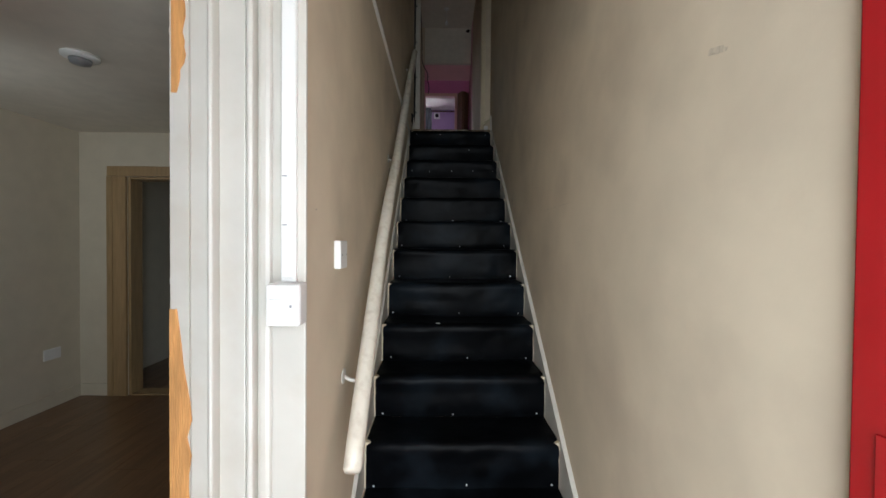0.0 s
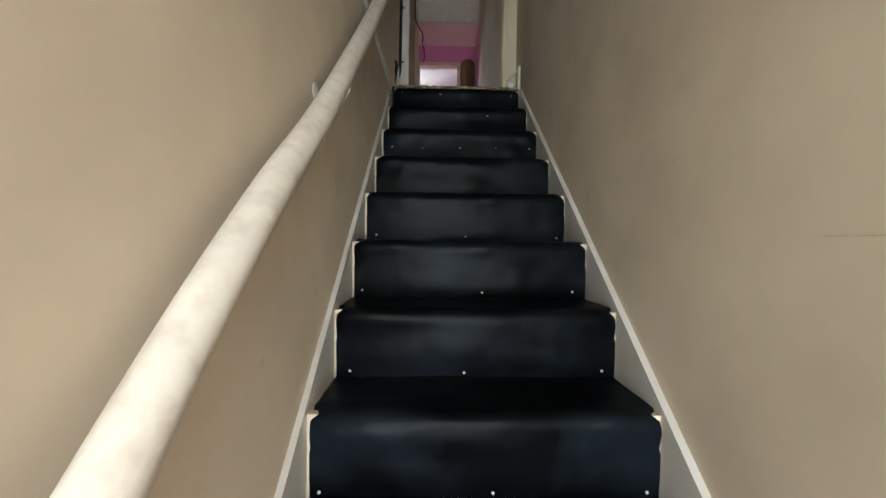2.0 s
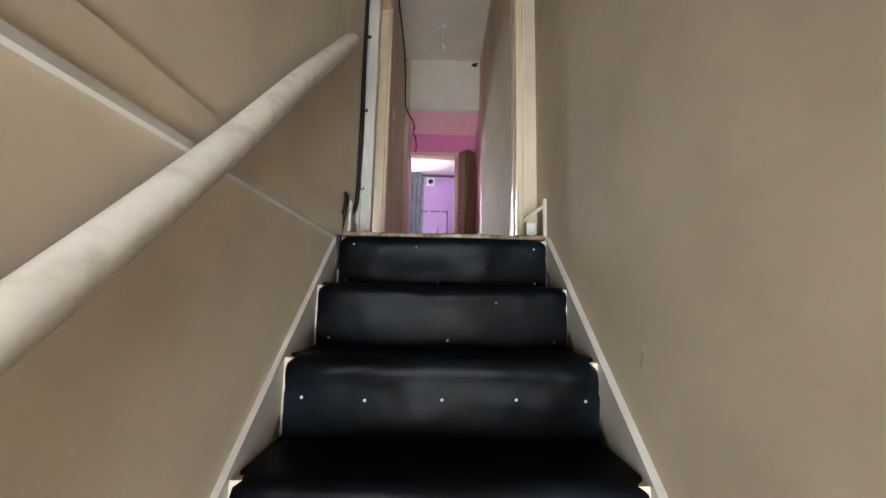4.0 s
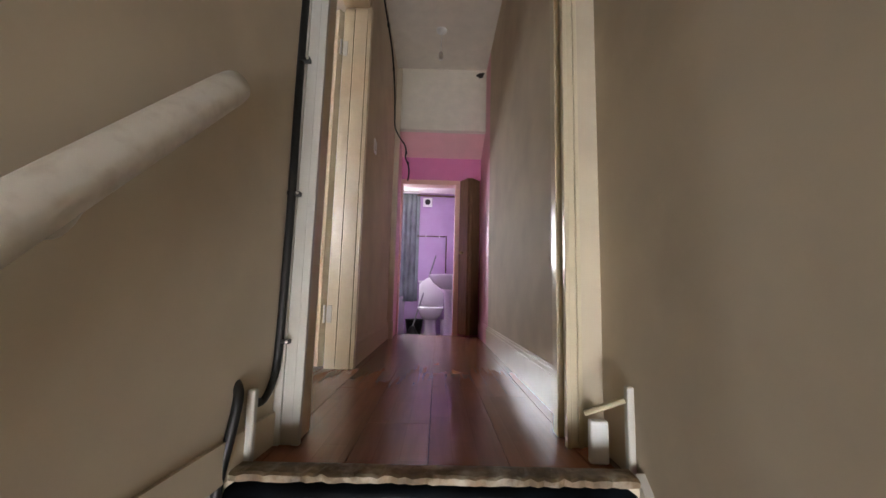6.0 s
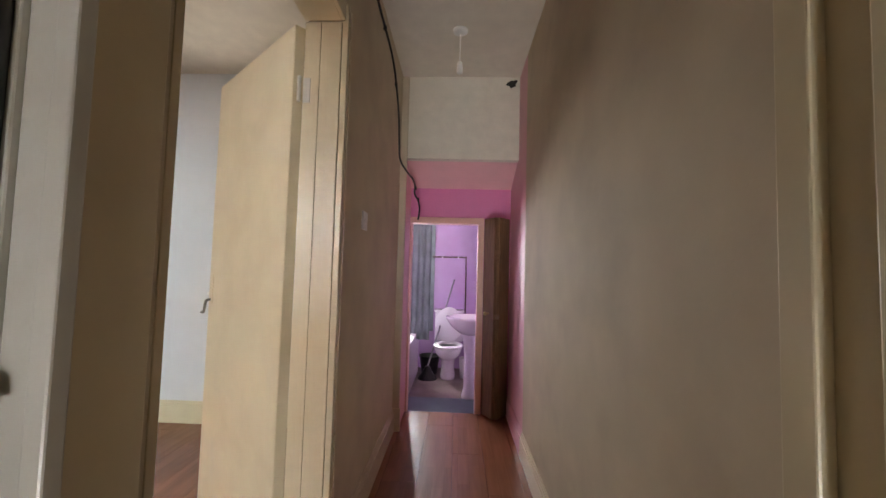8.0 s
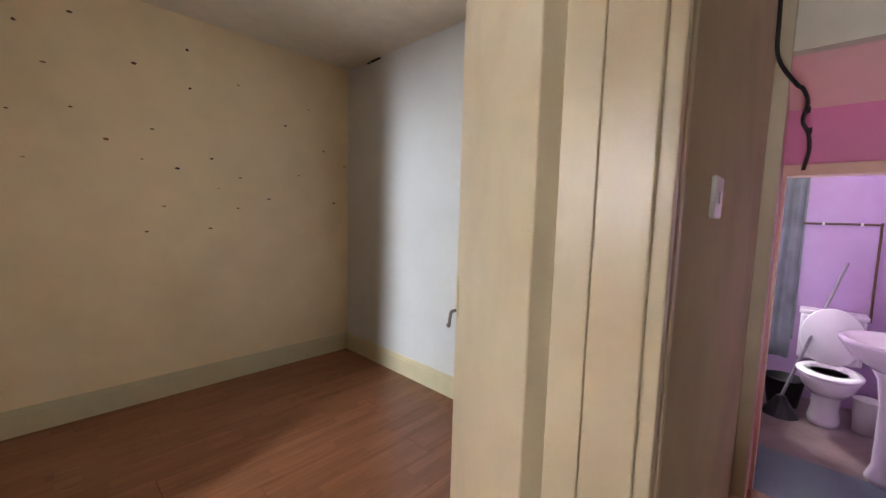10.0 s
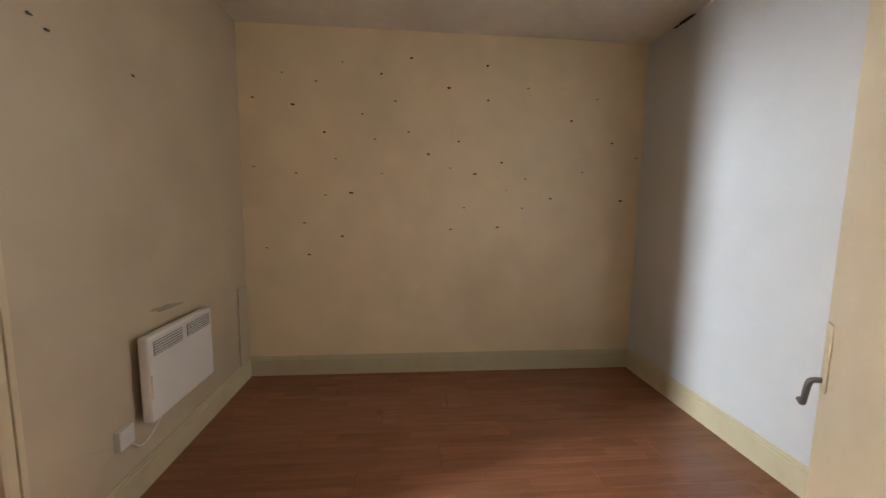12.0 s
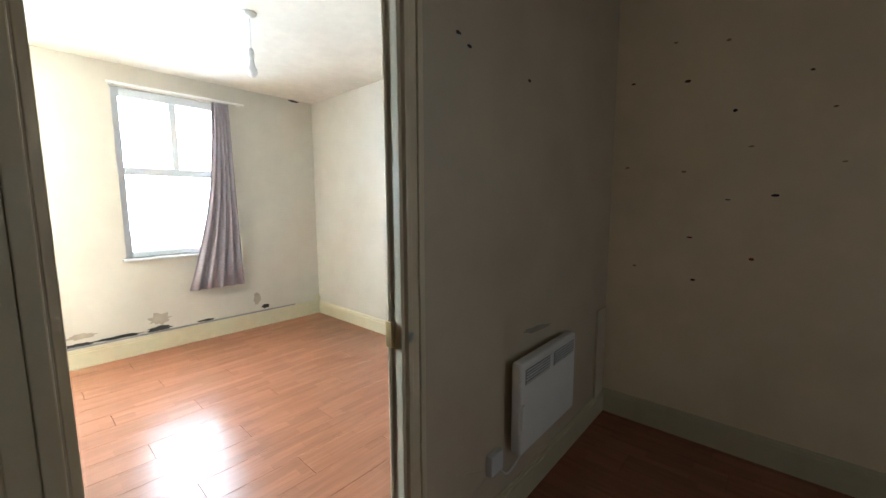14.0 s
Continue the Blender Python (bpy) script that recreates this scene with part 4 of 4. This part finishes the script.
tb = base("ceiling_pipe", -0.3, 5.2, 2.0, "dark pipe under the bathroom ceiling", "pipe")
part("pipe", tube([(-1.15, 5.17, 2.005), (0.46, 5.17, 1.985)], 0.016, 8), BROWN, tb)
fn = base("extractor_fan", -0.187, 5.22, 1.86, "small white extractor fan with a dark round grille", "extractor fan")
part("housing", board(-0.262, -0.112, 5.18, 5.2195, 1.815, 1.965, 0.008), PLASTIC, fn)
bm = lathe([(0.022, 0), (0.045, 0), (0.045, 0.006), (0.022, 0.006), (0.022, 0)], 24)
bm.transform(Matrix.Translation((-0.187, 5.179, 1.89)) @ Euler((radians(90), 0, 0)).to_matrix().to_4x4())
part("grille_ring", bm, BLACK, fn)
mp_ = base("mop", -0.33, 4.7, -0.2, "mop leaning on the wall, its head on the floor", "mop")
part("mop_handle", tube([(-0.335, 4.68, -0.06), (-0.03, 5.17, 1.02)], 0.011, 8), GREY_PLASTIC, mp_)
part("mop_head", lathe([(0.001, 0.16), (0.03, 0.15), (0.06, 0.09), (0.11, 0.02), (0.12, 0.0), (0.001, 0.0)], 18, at=(-0.335, 4.68, -0.2)), BLACK, mp_)
bk = base("bucket", -0.30, 4.95, -0.2, "black plastic bucket on the bathroom floor", "bucket")
part("bucket", lathe([(0.001, 0), (0.10, 0), (0.13, 0.22), (0.137, 0.225), (0.137, 0.235), (0.125, 0.235), (0.096, 0.01), (0.001, 0.012)], 24, at=(-0.33, 4.93, -0.2)), BLACK, bk, smooth=True)
tr = base("toilet_roll_bin", 0.12, 4.75, -0.2, "small white bin beside the toilet", "bin")
part("bin", lathe([(0.001, 0), (0.06, 0), (0.075, 0.24), (0.078, 0.25), (0.07, 0.25), (0.055, 0.01), (0.001, 0.01)], 20, at=(0.13, 4.78, -0.2)), PLASTIC, tr, smooth=True)
bwn = new("window_2")
tagged(bwn, "white framed bathroom window", "", "", "structure")
for d in ((-1.1, -1.06, 0.88, 1.68), (-0.70, -0.66, 0.88, 1.68), (-1.059, -0.701, 0.88, 0.92), (-1.059, -0.701, 1.64, 1.68)):
    part("window_frame", board(d[0], d[1], 5.24, 5.29, d[2], d[3], 0.003), PLASTIC, bwn)
part("window_sill", board(-1.12, -0.655, 5.16, 5.24, 0.86, 0.879, 0.004), PLASTIC, bwn)

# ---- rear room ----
# Added window, out of view, only there to give the rear room more light.
wr = new("window_added")
tagged(wr, "narrow white framed window added out of view to brighten the rear room", "", "", "structure")
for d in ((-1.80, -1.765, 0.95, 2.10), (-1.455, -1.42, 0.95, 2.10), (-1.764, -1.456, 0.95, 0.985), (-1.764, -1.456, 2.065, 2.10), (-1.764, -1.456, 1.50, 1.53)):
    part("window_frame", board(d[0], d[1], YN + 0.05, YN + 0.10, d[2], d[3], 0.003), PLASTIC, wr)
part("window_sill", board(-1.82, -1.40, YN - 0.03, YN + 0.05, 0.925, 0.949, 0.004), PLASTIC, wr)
skr = new("baseboard_rear_room")
tagged(skr, "yellowed cream skirting, chipped along the floor", "", "", "structure")
skirting(XW, XW + 0.02, YP, YN, "x-", SKIRT, skr, 0.155)
skirting(XW + 0.02, -0.58, YN - 0.02, YN, "y+", SKIRT, skr, 0.155)
skirting(XW + 0.02, -1.725, YP, YP + 0.02, "y-", SKIRT, skr, 0.14)

da = new("door_frame_front_room")
tagged(da, "cream painted door frame of the front room", "", "", "structure")
part("jamb_lining", board(-1.6548, -1.640, YP - 0.054, YP + 0.002, 0, 2.01, 0.002), GLOSS, da)
part("jamb_stop", board(-1.6398, -1.632, YP - 0.054, YP - 0.045, 0, 2.01, 0.002), GLOSS, da)
upright_moulding("architrave", -1.722, -1.652, YP, YP + 0.014, 0, 2.10, "y+", GLOSS, da)
part("strike_plate", board(-1.6396, -1.626, YP - 0.056, YP - 0.030, 0.95, 1.03, 0.001), BRASS, da)
part("strike_plate", board(-1.668, -1.652, YP + 0.0215, YP + 0.024, 0.975, 1.005, 0.001), STEEL, da)
part("jamb_lining", board(-0.940, -0.9252, YP - 0.054, YP + 0.002, 0, 2.01, 0.002), GLOSS, da)
upright_moulding("architrave", -0.922, -0.835, YP, YP + 0.014, 0, 2.10, "y+", GLOSS, da)
part("head_lining", board(-1.64, -0.94, YP - 0.054, YP + 0.002, 2.0102, 2.0298, 0.002), GLOSS, da)
part("head_architrave", board(-1.652, -0.922, YP, YP + 0.014, 2.032, 2.10, 0.003), GLOSS, da)

ht = base("panel_heater", -2.470, YP, 0.34, "white electric panel heater fixed low on the magnolia wall", "heater")
part("body", board(-2.750, -2.210, YP + 0.035, YP + 0.085, 0.335, 0.735, 0.012), PLASTIC, ht)
part("wall_bracket", board(-2.690, -2.650, YP + 0.001, YP + 0.034, 0.42, 0.66, 0.003), GREY_PLASTIC, ht)
part("wall_bracket", board(-2.310, -2.270, YP + 0.001, YP + 0.034, 0.42, 0.66, 0.003), GREY_PLASTIC, ht)
for x0, x1 in ((-2.720, -2.500), (-2.460, -2.240)):
    gr = part("grille", board(x0, x1, YP + 0.0852, YP + 0.087, 0.64, 0.705, 0.0008), GREY_PLASTIC, ht, "grey louvred outlet")
    for k in range(5):
        part("louvre", board(x0 + 0.004, x1 - 0.004, YP + 0.0872, YP + 0.091, 0.646 + 0.0125 * k, 0.651 + 0.0125 * k, 0.0008), PLASTIC, gr)
part("control_box", board(-2.235, -2.212, YP + 0.0852, YP + 0.092, 0.45, 0.56, 0.002), PLASTIC, ht)
sp = base("fused_socket", -2.120, YP, 0.32, "white fused outlet with its lead below the heater", "socket")
part("plate", board(-2.170, -2.085, YP + 0.001, YP + 0.03, 0.285, 0.37, 0.004), PLASTIC, sp)
part("lead", tube(curve_points([(-2.150, YP + 0.02, 0.29), (-2.210, YP + 0.025, 0.235), (-2.290, YP + 0.03, 0.26), (-2.350, YP + 0.05, 0.34)], 5), 0.004, 6), PLASTIC, sp, smooth=True)
pc = new("trim_pipe_casing")
tagged(pc, "shallow painted pipe casing in the corner of the rear room", "", "", "structure")
part("casing", board(XW + 0.021, XW + 0.17, YP + 0.001, YP + 0.014, 0.14, 0.72, 0.003), MAGNOLIA_SHADED, pc)

# scraps left on the wall
TAPE = [material("scrap " + n_, c, 0.8, vary=0.2, bump=0) for n_, c in (("brown", (0.10, 0.05, 0.03)), ("black", (0.03, 0.03, 0.03)), ("red", (0.32, 0.06, 0.03)), ("ochre", (0.42, 0.26, 0.12)))]


def scraps(places, mat, size, seed):
    rnd = random.Random(seed)
    for y, z in places:
        p = base("tape_scrap", XW, y, z, "tiny torn scrap of tape stuck to the magnolia wall", "tape scrap", "scraps on the wall")
        w, h = 1.25 * size * rnd.uniform(0.7, 1.3), size * rnd.uniform(0.4, 0.8)
        bm = bmesh.new()
        ring = [(math.cos(2 * math.pi * k / 7) * w * rnd.uniform(0.7, 1), math.sin(2 * math.pi * k / 7) * h * rnd.uniform(0.7, 1)) for k in range(7)]
        a = [bm.verts.new((XW + 0.0002, y + u, z + v)) for u, v in ring]
        b = [bm.verts.new((XW + 0.0025, y + u, z + v)) for u, v in ring]
        bm.faces.new(a)
        bm.faces.new(list(reversed(b)))
        for k in range(7):
            bm.faces.new((a[k], a[(k + 1) % 7], b[(k + 1) % 7], b[k]))
        part("scrap", bm, mat, p)


scraps(((1.38, 2.38), (0.17, 1.86), (1.51, 1.67), (1.3, 1.58), (1.91, 1.4), (0.36, 1.42), (2.49, 1.39)), TAPE[1], 0.013, 1)
scraps(((0.81, 2.41), (1.09, 2.21), (1.39, 2.13), (0.59, 2.29), (-0.33, 2.09), (-0.05, 2.05), (0.69, 2.1), (0.45, 2.0), (0.54, 1.82), (0.79, 1.88), (1.17, 1.82), (1.68, 1.32), (1.49, 1.17), (1.12, 1.15), (0.17, 1.4), (0.04, 0.95), (2.05, 2.0), (2.6, 1.73)), TAPE[0], 0.011, 0)
scraps(((0.94, 1.72), (0.01, 1.19), (0.29, 1.09), (2.39, 1.84)), TAPE[2], 0.011, 2)
scraps(((0.31, 2.36), (0.12, 2.22), (-0.12, 2.27), (1.7, 1.55), (1.55, 1.46), (-0.04, 1.56), (0.25, 1.67), (0.59, 1.57), (-0.27, 1.0), (2.25, 2.17), (1.7, 2.23), (2.16, 1.61), (-0.34, 1.6), (1.22, 1.32), (1.11, 1.62)), TAPE[3], 0.010, 3)
holes = (((-1.905, YP + 0.0005, 1.93), 1), ((-1.965, YP + 0.0005, 1.905), 1), ((-2.37, YP + 0.0005, 1.887), 0))
for c, k in holes:
    blotch("wall_chip", c, (0.016, 0, 0), (0, 0, 0.006), 9, int(c[0] * -100), TAPE[1 if k else 0], -0.002)
blotch("wall_damage", (-3.05, YN - 0.0005, TOP - 0.012), (0.12, 0, 0.0), (0, 0, 0.014), 16, 5, MOULD, 0.004)
blotch("wall_damage", (-2.5, YP + 0.0005, 0.80), (0.20, 0, 0.02), (0, 0, 0.018), 16, 7, STAIN, -0.001)

for k, (x, z, a, dz, b) in enumerate(((-2.02, 0.335, 0.10, 0.045, 0.006), (-2.05, 0.262, 0.06, -0.012, 0.008), (-1.93, 0.385, 0.045, 0.0, 0.004), (-2.42, 0.205, 0.22, 0.03, 0.003))):
    blotch("wall_crack", (x, YP + 0.0005, z), (a, 0, dz), (0, 0, b), 18, 80 + k, FAINT, -0.001)

# ---- front room ----
skf = new("baseboard_front_room")
tagged(skf, "cream skirting under a crumbling, mouldy plaster edge", "", "", "structure")
skirting(XW + 0.02, -0.60, YF, YF + 0.025, "y-", SKIRT, skf, 0.16, 0.025)
skirting(XW + 0.004, XW + 0.024, YF + 0.03, YP - 0.056, "x-", SKIRT, skf, 0.15)
pf = base("heating_pipe", -2.1, YF + 0.03, 0.175, "thin grey pipe running along the top of the front skirting", "pipe")
part("pipe", tube([(-3.1, YF + 0.012, 0.172), (-2.2, YF + 0.012, 0.176), (-0.65, YF + 0.012, 0.185)], 0.008, 8), GREY_PLASTIC, pf)
for k, (x, z, a, b) in enumerate(((-1.45, 0.20, 0.20, 0.018), (-1.75, 0.205, 0.13, 0.03), (-1.15, 0.20, 0.15, 0.02), (-2.15, 0.195, 0.10, 0.016), (-2.75, 0.22, 0.05, 0.03))):
    blotch("plaster_mould", (x, YF + 0.0005, z), (a, 0, 0), (0, 0, b), 22, 20 + k, MOULD, -0.003)
for k, (x, z, a, b) in enumerate(((-1.75, 0.30, 0.11, 0.07), (-2.66, 0.32, 0.05, 0.09), (-1.2, 0.27, 0.14, 0.03))):
    blotch("damp_stain", (x, YF + 0.0003, z), (a, 0, 0), (0, 0, b), 22, 40 + k, STAIN, -0.0008)
blotch("ceiling_damage", (-3.2, YF + 0.0005, TOP - 0.015), (0.08, 0, 0), (0, 0, 0.014), 12, 60, MOULD, -0.003)
blotch("corner_damage", (-3.40, YF + 0.027, 0.20), (0.035, 0, 0), (0, 0, 0.05), 12, 61, SKIRT, -0.02)
so = base("wall_socket", XW, -2.3, 0.42, "white double socket low on the off-white wall", "socket")
part("plate", board(XW + 0.0045, XW + 0.014, -2.40, -2.255, 0.40, 0.486, 0.003), PLASTIC, so)

WX0, WX1, WZ0, WZ1 = -2.40, -1.55, 0.90, 2.41
win = new("window_1")
tagged(win, "white plastic casement window, glaring with daylight", "", "", "structure")
fy0, fy1 = YF - 0.10, YF - 0.04
F = 0.055
for d in ((WX0, WX0 + F, WZ0 + 0.001, WZ1), (WX1 - F, WX1, WZ0 + 0.001, WZ1)):
    part("window_frame", board(d[0] + 0.001, d[1] - 0.001, fy0, fy1, d[2], d[3] - 0.001, 0.006), WHITE_BACKLIT, win)
for z0, z1 in ((WZ0 + 0.001, WZ0 + F), (1.655, 1.725), (WZ1 - F - 0.02, WZ1 - 0.001)):
    part("window_frame", board(WX0 + F, WX1 - F, fy0, fy1, z0, z1, 0.006), WHITE_BACKLIT, win)
part("mullion", board(-2.03, -1.975, fy0, fy1, 1.726, WZ1 - F - 0.021, 0.006), WHITE_BACKLIT, win)
for x0, x1, z0, z1 in ((WX0 + F, -2.03, 1.725, WZ1 - F - 0.02), (-1.975, WX1 - F, 1.725, WZ1 - F - 0.02), (WX0 + F, WX1 - F, WZ0 + F, 1.655)):
    pn = part("pane", board(x0, x1, YF - 0.075, YF - 0.069, z0, z1, 0.0005), PANE, win)
    pn.visible_shadow = False
part("window_sill", board(WX0 - 0.03, WX1 + 0.03, YF - 0.04, YF + 0.035, WZ0 - 0.025, WZ0, 0.006), WHITE_BACKLIT, win)
cr = base("curtain", -2.40, YF + 0.06, 0.5, "short grey curtain pushed to one side of the window", "curtain")
curtain("curtain_cloth", YF + 0.065, -2.47, -2.31, 0.53, 2.40, 5, 0.020, CLOTH, cr, axis="x", seed=4, flare=(-0.04, 0.31))
part("curtain_rail", tube([(-2.62, YF + 0.065, 2.42), (-1.52, YF + 0.065, 2.42)], 0.010, 10), PLASTIC, cr)
for x in (-2.58, -1.55):
    part("rail_bracket", board(x - 0.012, x + 0.012, YF + 0.001, YF + 0.062, 2.412, 2.428, 0.003), PLASTIC, cr)
BRIGHT = glow("overcast sky beyond the window", (0.90, 0.95, 1.0), 1.6)
structure("backdrop_sky_rear", [(-1.9, 0.2, 5.9, 5.91, 0.2, 2.6)], BRIGHT)
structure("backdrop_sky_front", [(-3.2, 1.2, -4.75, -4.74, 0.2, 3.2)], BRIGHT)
for o in scene.objects:
    if o.name.startswith("backdrop_sky"):
        o.visible_shadow = True

# ---- laminate boards, laid last ----


def lay_floor(name, x0, x1, y0, y1, z, mat, along, length=1.2, width=0.192, holes=()):
    """Boards laid in courses with staggered ends; long side along x or y."""
    parent = new(name)
    tagged(parent, "laminate boards in staggered courses", "", "", "structure")
    shared = {}
    a0, a1, b0, b1 = (x0, x1, y0, y1) if along == "x" else (y0, y1, x0, x1)
    c, row = b0, 0
    while c < b1 - 0.01:
        wd = min(width, b1 - c)
        a = a0 - (row * 0.43) % length
        while a < a1 - 0.005:
            s, e = max(a, a0), min(a + length, a1)
            if e - s > 0.02:
                key = (round(e - s, 3), round(wd, 3))
                if key not in shared:
                    bm = bmesh.new()
                    L, W = key[0] - 0.0012, key[1] - 0.0012
                    lo = [bm.verts.new(p) for p in ((0, 0, -0.01), (L, 0, -0.01), (L, W, -0.01), (0, W, -0.01))]
                    mi = [bm.verts.new(p) for p in ((0, 0, -0.0012), (L, 0, -0.0012), (L, W, -0.0012), (0, W, -0.0012))]
                    g = 0.0007
                    hi = [bm.verts.new(p) for p in ((g, g, 0), (L - g, g, 0), (L - g, W - g, 0), (g, W - g, 0))]
                    bm.faces.new(hi)
                    bm.faces.new(list(reversed(lo)))
                    for r0, r1 in ((lo, mi), (mi, hi)):
                        for k in range(4):
                            bm.faces.new((r0[k], r0[(k + 1) % 4], r1[(k + 1) % 4], r1[k]))
                    me = bpy.data.meshes.new("plank")
                    bmesh.ops.recalc_face_normals(bm, faces=bm.faces)
                    bm.to_mesh(me)
                    bm.free()
                    me.materials.append(mat)
                    shared[key] = me
                ob = new("plank", shared[key])
                ob.parent = parent
                if along == "x":
                    ob.location = (s, c, z)
                else:
                    ob.location = (c + wd, s, z)
                    ob.rotation_euler = (0, 0, radians(90))
            a += length
        c += width
        row += 1
    return parent


lay_floor("floor_front_room", XW + 0.006, -0.6, YF + 0.004, YP - 0.05, 0, LAMINATE, "x")
lay_floor("floor_rear_room", XW + 0.003, -0.58, YP - 0.05, YN - 0.003, 0, LAMINATE, "y")
lay_floor("floor_corridor", -0.58, 0.434, 0.04, 3.04, 0, LAMINATE, "y")
lay_floor("floor_shop", -3.108, -0.60, -4.20, -0.93, G, LAMINATE_DOWN, "y")
lay_floor("floor_back_room", -3.15, -0.60, -0.93, 1.2, G, LAMINATE_DOWN, "y")
